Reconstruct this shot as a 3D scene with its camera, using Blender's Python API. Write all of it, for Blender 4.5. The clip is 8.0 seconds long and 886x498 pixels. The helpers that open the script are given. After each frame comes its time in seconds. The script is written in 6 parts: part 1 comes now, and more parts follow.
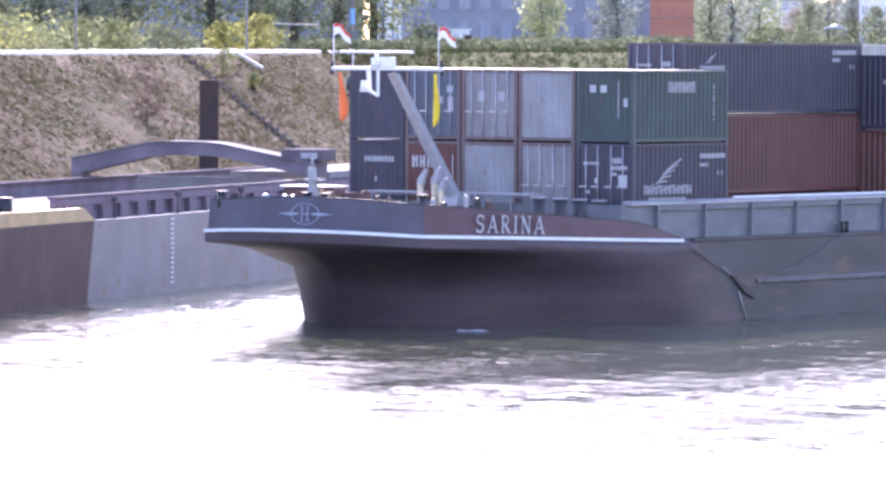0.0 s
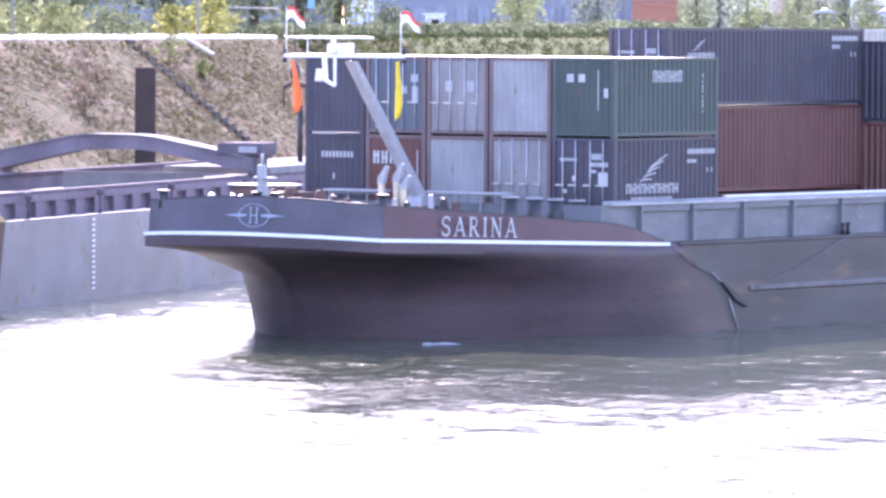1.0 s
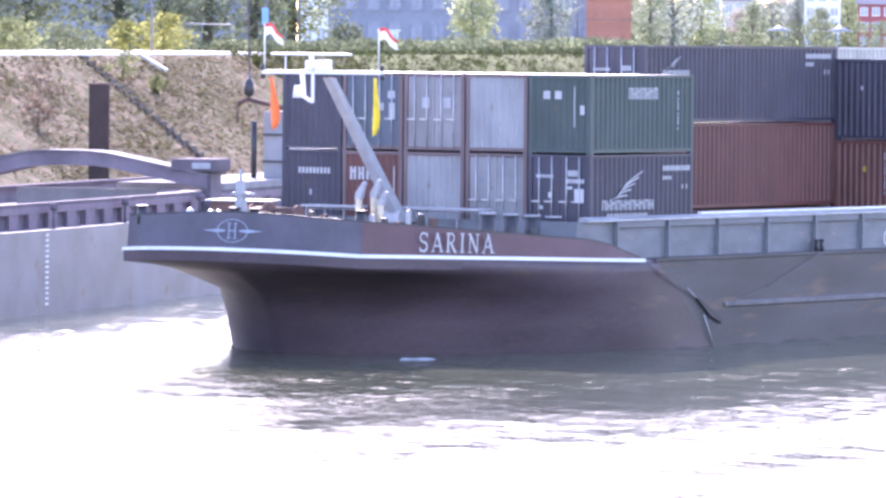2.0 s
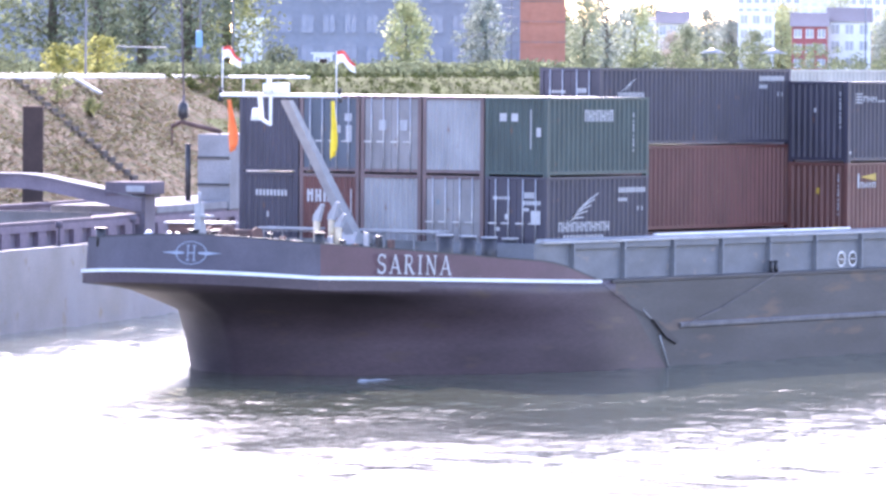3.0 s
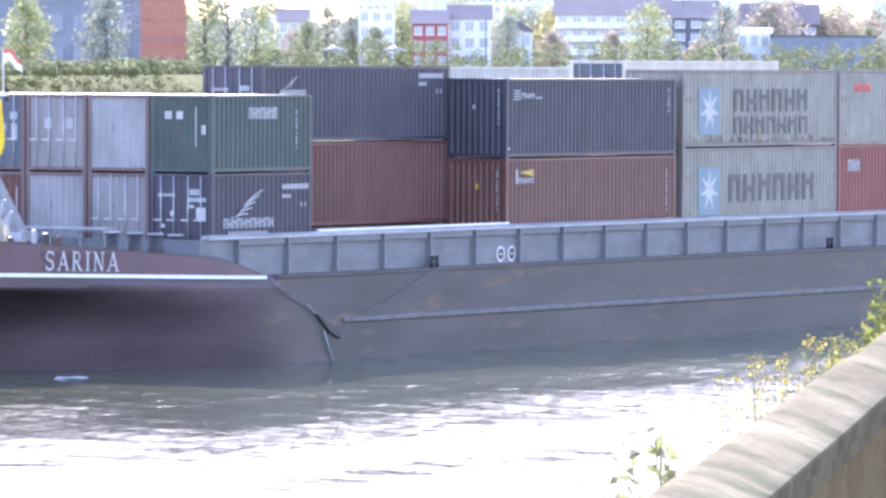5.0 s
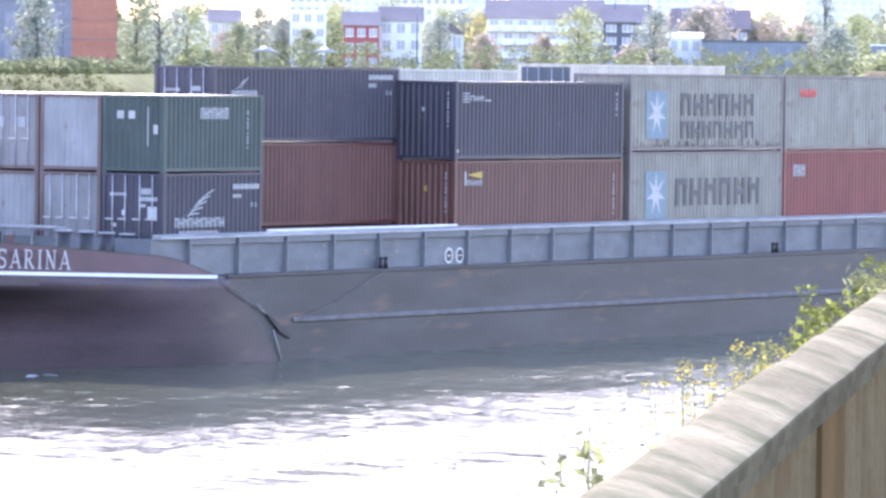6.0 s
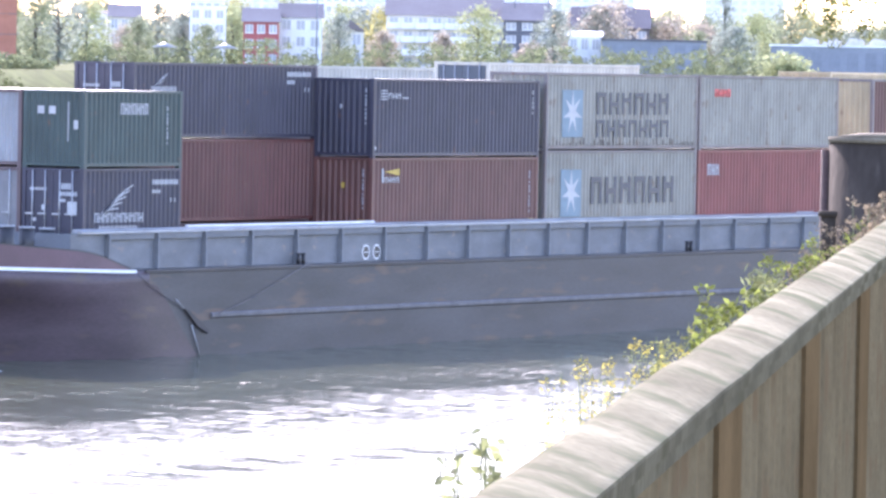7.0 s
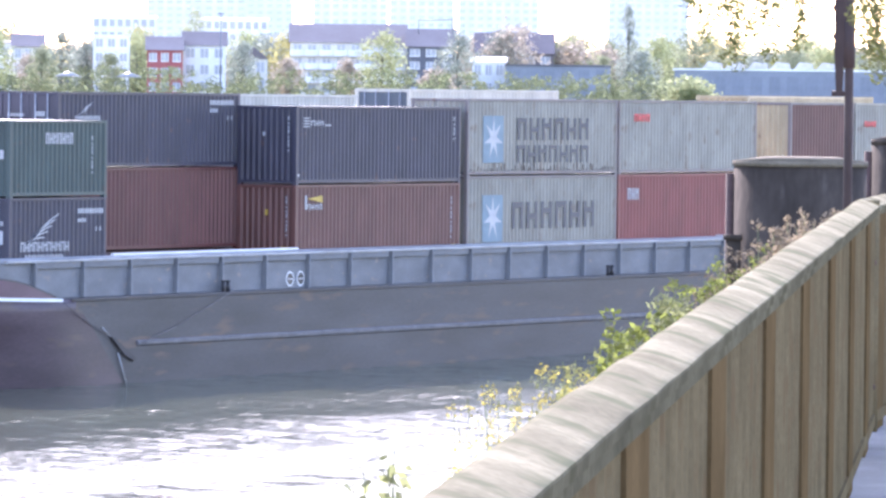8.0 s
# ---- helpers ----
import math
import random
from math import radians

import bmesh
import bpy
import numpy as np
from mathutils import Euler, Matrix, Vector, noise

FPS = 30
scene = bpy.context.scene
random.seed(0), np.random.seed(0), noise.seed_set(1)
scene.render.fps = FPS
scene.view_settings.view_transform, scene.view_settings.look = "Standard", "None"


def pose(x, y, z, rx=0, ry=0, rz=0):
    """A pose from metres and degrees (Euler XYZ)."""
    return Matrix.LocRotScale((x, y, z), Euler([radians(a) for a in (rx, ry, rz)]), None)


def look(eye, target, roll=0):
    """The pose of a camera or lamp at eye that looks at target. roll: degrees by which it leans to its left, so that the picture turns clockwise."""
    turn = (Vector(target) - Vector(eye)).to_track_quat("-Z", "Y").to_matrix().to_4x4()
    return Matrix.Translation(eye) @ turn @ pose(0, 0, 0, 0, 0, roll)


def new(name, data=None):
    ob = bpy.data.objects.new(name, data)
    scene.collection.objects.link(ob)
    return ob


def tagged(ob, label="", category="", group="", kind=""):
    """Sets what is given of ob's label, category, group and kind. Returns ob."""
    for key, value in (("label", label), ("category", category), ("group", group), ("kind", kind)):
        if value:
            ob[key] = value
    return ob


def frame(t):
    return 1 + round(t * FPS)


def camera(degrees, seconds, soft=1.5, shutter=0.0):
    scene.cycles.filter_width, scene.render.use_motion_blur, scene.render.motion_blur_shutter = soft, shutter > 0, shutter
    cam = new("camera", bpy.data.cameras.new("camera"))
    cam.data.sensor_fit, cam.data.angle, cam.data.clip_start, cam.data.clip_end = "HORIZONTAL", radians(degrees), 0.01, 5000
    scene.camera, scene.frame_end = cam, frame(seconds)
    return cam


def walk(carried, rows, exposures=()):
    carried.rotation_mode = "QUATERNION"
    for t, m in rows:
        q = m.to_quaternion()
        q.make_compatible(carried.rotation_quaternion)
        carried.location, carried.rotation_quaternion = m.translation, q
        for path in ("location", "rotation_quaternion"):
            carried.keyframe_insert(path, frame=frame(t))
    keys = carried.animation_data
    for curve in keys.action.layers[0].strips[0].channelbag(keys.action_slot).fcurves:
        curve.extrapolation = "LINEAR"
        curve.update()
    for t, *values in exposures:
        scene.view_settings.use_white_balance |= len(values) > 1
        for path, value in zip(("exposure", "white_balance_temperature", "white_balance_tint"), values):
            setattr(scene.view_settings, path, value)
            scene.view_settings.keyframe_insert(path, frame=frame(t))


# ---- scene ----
# The camera stands at a river railing, 10 m over the water, with a long lens.
EYE = Vector((0.0, 0.0, 10.0))


def aim(pan, tilt, roll, back=0.0):
    """The camera's pose: pan from +Y towards +X, tilt up, roll, in degrees; back: metres behind its stand."""
    d = Vector((math.sin(radians(pan)) * math.cos(radians(tilt)),
                math.cos(radians(pan)) * math.cos(radians(tilt)), math.sin(radians(tilt))))
    away = Vector((math.sin(radians(59)), math.cos(radians(59)), 0)) * back
    return look(EYE - away, EYE - away + d * 100, roll)


cam = camera(7.902, 8.0, soft=2.8)
PATH = [
    (0.0, aim(54.19, -1.885, 0.3, 20.6)),
    (0.1, aim(54.17, -2.02, 0.3, 16.7)),
    (0.2, aim(54.14, -2.12, 0.28, 12.8)),
    (0.3, aim(54.12, -2.15, 0.26, 8.9)),
    (0.4, aim(54.08, -2.16, 0.24, 5.0)),
    (0.5, aim(54.07, -2.143, 0.221, 1.5)), (0.65, aim(54.11, -2.10, 0.25)), (1.0, aim(54.249, -2.022, 0.306)), (1.5, aim(54.521, -1.953, 0.48)),
    (2.8, aim(55.003, -1.708, 0.30)), (3.0, aim(55.249, -1.664, 0.388)), (3.5, aim(56.333, -1.634, 0.863)),
    (4.0, aim(57.602, -1.661, 0.516)), (4.5, aim(58.357, -1.676, 0.061)), (6.0, aim(59.259, -1.643, 0.725)),
    (6.5, aim(59.705, -1.636, 0.845)), (7.0, aim(60.167, -1.652, 1.115)), (7.5, aim(60.529, -1.585, 0.691)),
    (8.0, aim(61.007, -1.403, 0.643)),
]
walk(cam, PATH, [(0.0, 2.15, 6250, 38), (0.3, 2.62, 6250, 40), (3.5, 2.63, 6280, 34), (8.0, 2.56, 6330, 30)])

# ---- light ----
SUN_PAN, SUN_UP = 50.0, 30.5
world = bpy.data.worlds.new("sky")
scene.world = world
world.use_nodes = True
wn = world.node_tree
sky = wn.nodes.new("ShaderNodeTexSky")
sky.sky_type = "NISHITA"
sky.sun_disc = False
sky.sun_elevation = radians(SUN_UP)
sky.sun_rotation = radians(SUN_PAN)
sky.air_density, sky.dust_density, sky.ozone_density = 1.0, 0.8, 1.5
wn.links.new(sky.outputs[0], wn.nodes["Background"].inputs[0])
wn.nodes["Background"].inputs[1].default_value = 0.15
sun_data = bpy.data.lights.new("sun", "SUN")
sun_data.energy, sun_data.angle, sun_data.color = 2.4, radians(0.6), (1.0, 0.95, 0.87)
sun = new("sun", sun_data)
sd = Vector((math.sin(radians(SUN_PAN)) * math.cos(radians(SUN_UP)),
             math.cos(radians(SUN_PAN)) * math.cos(radians(SUN_UP)), math.sin(radians(SUN_UP))))
sun.matrix_world = look(sd * 100, (0, 0, 0))


# ---- materials ----
def mat(name, base, rough=0.6, metal=0.0, vary=0.25, scale=1.0, bump=0.2, fine=30.0, second=None, amount=0.3,
        stretch=(1, 1, 1), random_tint=0.0, spec=0.5):
    """A surface with stains at one scale and grain at a finer one; second: a wear colour that shows in patches."""
    m = bpy.data.materials.new(name)
    m.use_nodes = True
    nt = m.node_tree
    n, l = nt.nodes, nt.links
    b = n["Principled BSDF"]
    tc = n.new("ShaderNodeTexCoord")
    mp = n.new("ShaderNodeMapping")
    mp.inputs["Scale"].default_value = stretch
    l.new(tc.outputs["Object"], mp.inputs[0])
    n1 = n.new("ShaderNodeTexNoise")
    n1.inputs["Scale"].default_value, n1.inputs["Detail"].default_value = scale, 6
    n2 = n.new("ShaderNodeTexNoise")
    n2.inputs["Scale"].default_value, n2.inputs["Detail"].default_value = fine, 4
    l.new(mp.outputs[0], n1.inputs[0])
    l.new(mp.outputs[0], n2.inputs[0])
    r1 = n.new("ShaderNodeMapRange")
    r1.inputs[1].default_value, r1.inputs[2].default_value = 0.3, 0.7
    r1.inputs[3].default_value, r1.inputs[4].default_value = 1 - vary, 1 + vary
    l.new(n1.outputs[0], r1.inputs[0])
    r2 = n.new("ShaderNodeMapRange")
    r2.inputs[1].default_value, r2.inputs[2].default_value = 0.3, 0.7
    r2.inputs[3].default_value, r2.inputs[4].default_value = 1 - vary * 0.5, 1 + vary * 0.5
    l.new(n2.outputs[0], r2.inputs[0])
    mul = n.new("ShaderNodeMath")
    mul.operation = "MULTIPLY"
    l.new(r1.outputs[0], mul.inputs[0])
    l.new(r2.outputs[0], mul.inputs[1])
    val = mul.outputs[0]
    if random_tint:
        oi = n.new("ShaderNodeObjectInfo")
        r3 = n.new("ShaderNodeMapRange")
        r3.inputs[3].default_value, r3.inputs[4].default_value = 1 - random_tint, 1 + random_tint
        l.new(oi.outputs["Random"], r3.inputs[0])
        m2 = n.new("ShaderNodeMath")
        m2.operation = "MULTIPLY"
        l.new(val, m2.inputs[0])
        l.new(r3.outputs[0], m2.inputs[1])
        val = m2.outputs[0]
    vm = n.new("ShaderNodeVectorMath")
    vm.operation = "SCALE"
    vm.inputs[0].default_value = base
    l.new(val, vm.inputs["Scale"])
    col = vm.outputs[0]
    if second:
        n3 = n.new("ShaderNodeTexNoise")
        n3.inputs["Scale"].default_value, n3.inputs["Detail"].default_value = scale * 2.3, 8
        l.new(mp.outputs[0], n3.inputs[0])
        r4 = n.new("ShaderNodeMapRange")
        r4.inputs[1].default_value, r4.inputs[2].default_value = 0.70 - amount * 0.3, 0.80 - amount * 0.3
        l.new(n3.outputs[0], r4.inputs[0])
        mx = n.new("ShaderNodeMix")
        mx.data_type = "RGBA"
        l.new(r4.outputs[0], mx.inputs[0])
        l.new(col, mx.inputs[6])
        mx.inputs[7].default_value = (*second, 1)
        col = mx.outputs[2]
    l.new(col, b.inputs["Base Color"])
    b.inputs["Roughness"].default_value, b.inputs["Metallic"].default_value = rough, metal
    b.inputs["Specular IOR Level"].default_value = spec
    if bump:
        bp = n.new("ShaderNodeBump")
        bp.inputs["Strength"].default_value, bp.inputs["Distance"].default_value = bump, 0.02
        l.new(n2.outputs[0], bp.inputs["Height"])
        l.new(bp.outputs[0], b.inputs["Normal"])
    return m


def water_material():
    m = bpy.data.materials.new("river_water")
    m.use_nodes = True
    n, l = m.node_tree.nodes, m.node_tree.links
    b = n["Principled BSDF"]
    b.inputs["Base Color"].default_value = (0.075, 0.085, 0.055, 1)
    b.inputs["Roughness"].default_value = 0.03
    b.inputs["IOR"].default_value = 1.33
    tc = n.new("ShaderNodeTexCoord")
    # gusts and eddies: calmer and rougher patches, drawn out along the stream
    gm = n.new("ShaderNodeMapping")
    gm.inputs["Rotation"].default_value = (0, 0, radians(-12))
    gm.inputs["Scale"].default_value = (0.035, 0.16, 1)
    l.new(tc.outputs["Object"], gm.inputs[0])
    gust = n.new("ShaderNodeTexNoise")
    gust.inputs["Scale"].default_value, gust.inputs["Detail"].default_value = 1.0, 5
    l.new(gm.outputs[0], gust.inputs[0])
    gr = n.new("ShaderNodeMapRange")
    gr.inputs[1].default_value, gr.inputs[2].default_value = 0.36, 0.64
    gr.inputs[3].default_value, gr.inputs[4].default_value = 0.35, 1.0
    l.new(gust.outputs[0], gr.inputs[0])
    last = None
    for scale, dist, stretch in ((1.1, 0.05, (0.8, 1.3, 1)), (3.2, 0.028, (0.8, 1.1, 1)), (9.0, 0.010, (1, 1, 1))):
        mp = n.new("ShaderNodeMapping")
        mp.inputs["Scale"].default_value = stretch
        l.new(tc.outputs["Object"], mp.inputs[0])
        t = n.new("ShaderNodeTexNoise")
        t.inputs["Scale"].default_value, t.inputs["Detail"].default_value = scale, 3
        l.new(mp.outputs[0], t.inputs[0])
        bp = n.new("ShaderNodeBump")
        bp.inputs["Distance"].default_value = dist * WAVES
        l.new(gr.outputs[0], bp.inputs["Strength"])
        l.new(t.outputs[0], bp.inputs["Height"])
        if last:
            l.new(last.outputs[0], bp.inputs["Normal"])
        last = bp
    l.new(last.outputs[0], b.inputs["Normal"])
    return m


WAVES = 1.6
M_WATER = water_material()
M_HULL = mat("hull_maroon_black", (0.070, 0.046, 0.053), 0.5, 0, 0.3, 0.6, 0.1, 12, (0.09, 0.06, 0.05), 0.3, (0.4, 0.4, 1.5))
M_BULWARK = mat("bulwark_maroon_paint", (0.09, 0.042, 0.055), 0.35, 0, 0.2, 0.8, 0.02, 15, spec=0.4)
M_BOWGREY = mat("slate_mauve_bow_paint", (0.085, 0.075, 0.095), 0.4, 0, 0.2, 0.8, 0.02, 15, spec=0.4)
M_HULLGREY = mat("hull_dark_grey_paint", (0.058, 0.054, 0.055), 0.55, 0, 0.3, 0.5, 0.1, 10, (0.12, 0.08, 0.06), 0.35, (0.4, 0.4, 2))
M_COAM = mat("coaming_grey_paint", (0.15, 0.155, 0.163), 0.6, 0, 0.2, 0.8, 0.1, 14, (0.25, 0.2, 0.17), 0.25, (1, 1, 2))
M_WHITE = mat("white_paint", (0.8, 0.8, 0.8), 0.45, 0, 0.1, 1.5, 0.05, 20)
M_DECK = mat("deck_grey_paint", (0.30, 0.31, 0.32), 0.7, 0, 0.25, 1.0, 0.1, 20)
M_DARK = mat("black_bollard_paint", (0.03, 0.028, 0.03), 0.45, 0, 0.3, 3, 0.1, 30)
M_STEEL = mat("bare_steel", (0.6, 0.6, 0.6), 0.3, 0.9, 0.15, 3, 0.05, 30)
M_RUST = mat("rusty_steel", (0.10, 0.055, 0.045), 0.8, 0, 0.35, 1.2, 0.3, 25, (0.2, 0.09, 0.05), 0.3)
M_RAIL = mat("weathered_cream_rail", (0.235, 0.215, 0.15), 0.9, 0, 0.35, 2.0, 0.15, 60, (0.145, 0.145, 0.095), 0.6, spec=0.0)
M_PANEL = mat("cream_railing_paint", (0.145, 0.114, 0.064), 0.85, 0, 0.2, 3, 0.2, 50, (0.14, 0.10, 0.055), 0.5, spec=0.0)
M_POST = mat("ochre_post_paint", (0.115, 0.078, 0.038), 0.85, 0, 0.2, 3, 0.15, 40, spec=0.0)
M_SLOPE = mat("dry_grass_slope", (0.115, 0.085, 0.055), 0.95, 0, 0.4, 0.6, 0.5, 4, (0.058, 0.06, 0.026), 0.8, spec=0.1)
M_GRASS = mat("green_scrub", (0.07, 0.088, 0.028), 0.95, 0, 0.35, 0.4, 0.6, 5, (0.085, 0.09, 0.035), 0.3, spec=0.05)
M_PAVE = mat("asphalt_path", (0.22, 0.21, 0.20), 0.9, 0, 0.25, 2, 0.4, 80)
M_CONC = mat("concrete", (0.5, 0.48, 0.44), 0.85, 0, 0.2, 1, 0.3, 30, (0.3, 0.28, 0.25), 0.3)


# ---- mesh helpers ----
def box(bm, x0, x1, y0, y1, z0, z1, bevel=0.0):
    r = bmesh.ops.create_cube(bm, size=1.0)
    for v in r["verts"]:
        v.co = Vector((x0 + (v.co.x + 0.5) * (x1 - x0), y0 + (v.co.y + 0.5) * (y1 - y0), z0 + (v.co.z + 0.5) * (z1 - z0)))
    if bevel:
        e = list({e for v in r["verts"] for e in v.link_edges})
        bmesh.ops.bevel(bm, geom=e, offset=bevel, segments=2, affect="EDGES", profile=0.6)
    return r["verts"]


def tube(bm, a, b, r0, r1=None, n=10):
    """A rod from a to b."""
    a, b = Vector(a), Vector(b)
    r1 = r0 if r1 is None else r1
    d = b - a
    m = Matrix.Translation((a + b) / 2) @ d.to_track_quat("Z", "Y").to_matrix().to_4x4()
    r = bmesh.ops.create_cone(bm, cap_ends=True, segments=n, radius1=r0, radius2=r1, depth=d.length, matrix=m)
    for f in {f for v in r["verts"] for f in v.link_faces}:
        f.smooth = len(f.verts) == 4
    return r["verts"]


def prism(bm, outline, axis_from, axis_to, put):
    """A closed outline of (u, v) pushed along w; put(u, v, w) gives the place."""
    a = [bm.verts.new(put(u, v, axis_from)) for u, v in outline]
    b = [bm.verts.new(put(u, v, axis_to)) for u, v in outline]
    k = len(outline)
    for i in range(k):
        bm.faces.new((a[i], a[(i + 1) % k], b[(i + 1) % k], b[i]))
    bm.faces.new(a[::-1])
    bm.faces.new(b)
    return a + b


def loft(bm, rings, close=False, caps=False, smooth=False):
    rows = [[bm.verts.new(p) for p in ring] for ring in rings]
    k = len(rows[0])
    for a, b in zip(rows, rows[1:]):
        for i in range(k if close else k - 1):
            f = bm.faces.new((a[i], a[(i + 1) % k], b[(i + 1) % k], b[i]))
            f.smooth = smooth
    if caps:
        bm.faces.new(rows[0][::-1])
        bm.faces.new(rows[-1])
    return rows


def part(name, bm, material, parent=None, label="", kind=""):
    bmesh.ops.recalc_face_normals(bm, faces=bm.faces)
    me = bpy.data.meshes.new(name)
    bm.to_mesh(me)
    bm.free()
    me.materials.append(material)
    ob = new(name, me)
    ob.parent = parent
    return tagged(ob, label, kind=kind)


def shared(name, me, parent, m=None):
    """A further piece on the same mesh."""
    ob = new(name, me)
    ob.parent = parent
    if m is not None:
        ob.matrix_basis = m
    return ob


# ---- water and land ----
def river():
    """The river: flat far off, with real wavelets on the reach that is crossed by the barge."""
    rng = np.random.default_rng(4)
    a = np.array((math.sin(radians(57)), math.cos(radians(57))))
    b = np.array((a[1], -a[0]))
    A0, A1, B0, B1 = 112.0, 322.0, -52.0, 52.0
    na, nb = 1001, 348
    ga, gb = np.meshgrid(np.linspace(A0, A1, na), np.linspace(B0, B1, nb), indexing="ij")
    x = ga * a[0] + gb * b[0]
    y = ga * a[1] + gb * b[1]
    z = np.zeros_like(x)
    for i in range(44):
        wl = 0.5 * (7.5 ** rng.random())
        turn = radians(-20) + rng.normal(0, 0.75)
        k = 2 * math.pi / wl
        h = WAVE_SLOPE * math.sqrt(2 / 44) / k
        ph = k * (x * math.cos(turn) + y * math.sin(turn)) + rng.random() * 6.283
        z += h * (np.sin(ph) + 0.25 * np.sin(2 * ph + 1.2))
    calm = 0.8 + 0.35 * np.sin(0.11 * x + 0.35 * y + 1.0) * np.sin(0.05 * x - 0.21 * y) + 0.25 * np.sin(0.31 * y - 0.06 * x + 2 * np.sin(0.05 * x))
    edge = np.clip(np.minimum(np.minimum(ga - A0, A1 - ga), np.minimum(gb - B0, B1 - gb)) / 8, 0, 1)
    z *= np.clip(calm, 0.3, 1.4) * edge
    co = np.stack((x, y, z), -1).reshape(-1, 3)
    idx = np.arange(na * nb).reshape(na, nb)
    quads = np.stack((idx[:-1, :-1], idx[:-1, 1:], idx[1:, 1:], idx[1:, :-1]), -1).reshape(-1, 4)[:, ::-1]
    s = 4500.0
    outer = [(u * a[0] + v * b[0], u * a[1] + v * b[1], 0) for u, v in ((-s, -s), (-s, s), (s, s), (s, -s))]
    inner = [int(idx[0, 0]), int(idx[0, -1]), int(idx[-1, -1]), int(idx[-1, 0])]
    n0 = len(co)
    ringq = [(inner[i], inner[(i + 1) % 4], n0 + (i + 1) % 4, n0 + i) for i in range(4)]
    faces = np.concatenate((quads, np.array(ringq)))
    co = np.concatenate((co, np.array(outer)))
    me = bpy.data.meshes.new("water")
    me.vertices.add(len(co))
    me.vertices.foreach_set("co", co.astype(np.float32).ravel())
    me.loops.add(faces.size)
    me.loops.foreach_set("vertex_index", faces.astype(np.int32).ravel())
    me.polygons.add(len(faces))
    me.polygons.foreach_set("loop_start", np.arange(0, faces.size, 4, dtype=np.int32))
    me.update(calc_edges=True)
    me.polygons.foreach_set("use_smooth", np.array([True] * len(quads) + [False] * 4))
    if me.polygons[0].normal.z < 0:
        me.flip_normals()
    me.materials.append(M_WATER)
    ob = new("water", me)
    return tagged(ob, "rippled grey-green river water glittering in the sun", "water", kind="structure")


WAVE_SLOPE = 0.07
WATER = river()

# The far mole runs along U; N points away from the camera.
U = Vector((math.cos(radians(20.5)), math.sin(radians(20.5)), 0))
N = Vector((-U.y, U.x, 0))
P0 = Vector((170.3, 141.4, 0))


def mole(s, o, z):
    """A place s metres along the mole, o metres behind the near side of the moored barge."""
    return P0 + U * s + N * o + Vector((0, 0, z))


def slope_z(o):
    return max(-1.0, min(9.0, (o - 15) * 9 / 16))


def far_land():
    bm = bmesh.new()
    rows = []
    W = Vector((math.cos(radians(-12)), math.sin(radians(-12)), 0))
    offs = [13, 15, 17, 19, 21, 23, 25, 27, 29, 31, 32.5, 35, 40, 60, 150, 600, 4000]
    for o in offs:
        ring = []
        for s in [-4000, -600] + list(range(-150, 262, 4)):
            j = noise.noise(Vector((s * 0.12, o * 0.2, 0))) * 0.2 + noise.noise(Vector((s * 0.5, o * 0.6, 3))) * 0.08 if 14 < o < 31 else 0.0
            z = slope_z(o) + (0.15 if o > 40 else 0) + j
            ring.append(mole(s, o, z if o > 13 else -1.2))
        for s in (140, 900, 4000):
            ring.append(mole(260, o, slope_z(o) if o > 13 else -1.2) + W * s)
        rows.append(ring)
    loft(bm, rows, smooth=True)
    bm.faces.ensure_lookup_table()
    for f in bm.faces:
        c = f.calc_center_median()
        ragged = 0.25 * noise.noise(c * 0.3)
        if math.degrees(math.atan2(c.x, c.y)) + ragged > 53.3:
            f.material_index = 1
    land = part("ground", bm, M_SLOPE)
    land.data.materials.append(M_GRASS)
    tagged(land, "dry grassy embankment turning green along the river", "ground", kind="structure")


far_land()


# ---- the container barge; its own space starts near the bow, y = 0 on the near side of the cargo ----
SPEED = 1.29
Y0 = 115.98
MOVING = []
BARGE_AT = Vector((150, Y0, 0))


def spline(pts, k):
    """k points on a smooth line through pts."""
    pts = [Vector(p) for p in pts]
    ext = [2 * pts[0] - pts[1]] + pts + [2 * pts[-1] - pts[-2]]
    out, seg = [], len(pts) - 1
    for i in range(k):
        t = i / (k - 1) * seg
        j = min(int(t), seg - 1)
        a, b, c, d = ext[j:j + 4]
        u = t - j
        out.append(0.5 * (2 * b + (c - a) * u + (2 * a - 5 * b + 4 * c - d) * u * u + (3 * b - a - 3 * c + d) * u ** 3))
    return out


def both_sides(half):
    """The near half of a ring, from the shoulder to the stem, and its mirror image."""
    return half + [Vector((p.x, 12.44 - p.y, p.z)) for p in half[-2::-1]]


STRIPE = ([(21.3, -1.33, 2.93), (19.6, -1.22, 2.96), (16.5, -0.6, 3.05), (12.4, 0.5, 3.17), (8.7, 1.55, 3.27)],
          [(8.7, 1.55, 3.27), (8.05, 2.9, 3.34), (7.75, 4.4, 3.38), (7.6, 6.22, 3.40)])
TOP = ([(20.3, -1.24, 2.97), (18.4, -0.92, 3.52), (16.2, -0.42, 3.72), (12.5, 0.58, 4.02), (8.9, 1.62, 4.29)],
       [(8.9, 1.62, 4.29), (8.6, 2.95, 4.37), (8.45, 4.4, 4.45), (8.4, 6.22, 4.5)])


def ring(halves, k=16):
    """A ring round the bow with a hard knuckle where the side meets the front."""
    a, b = halves
    return both_sides(spline(a, k) + spline(b, k)[1:])


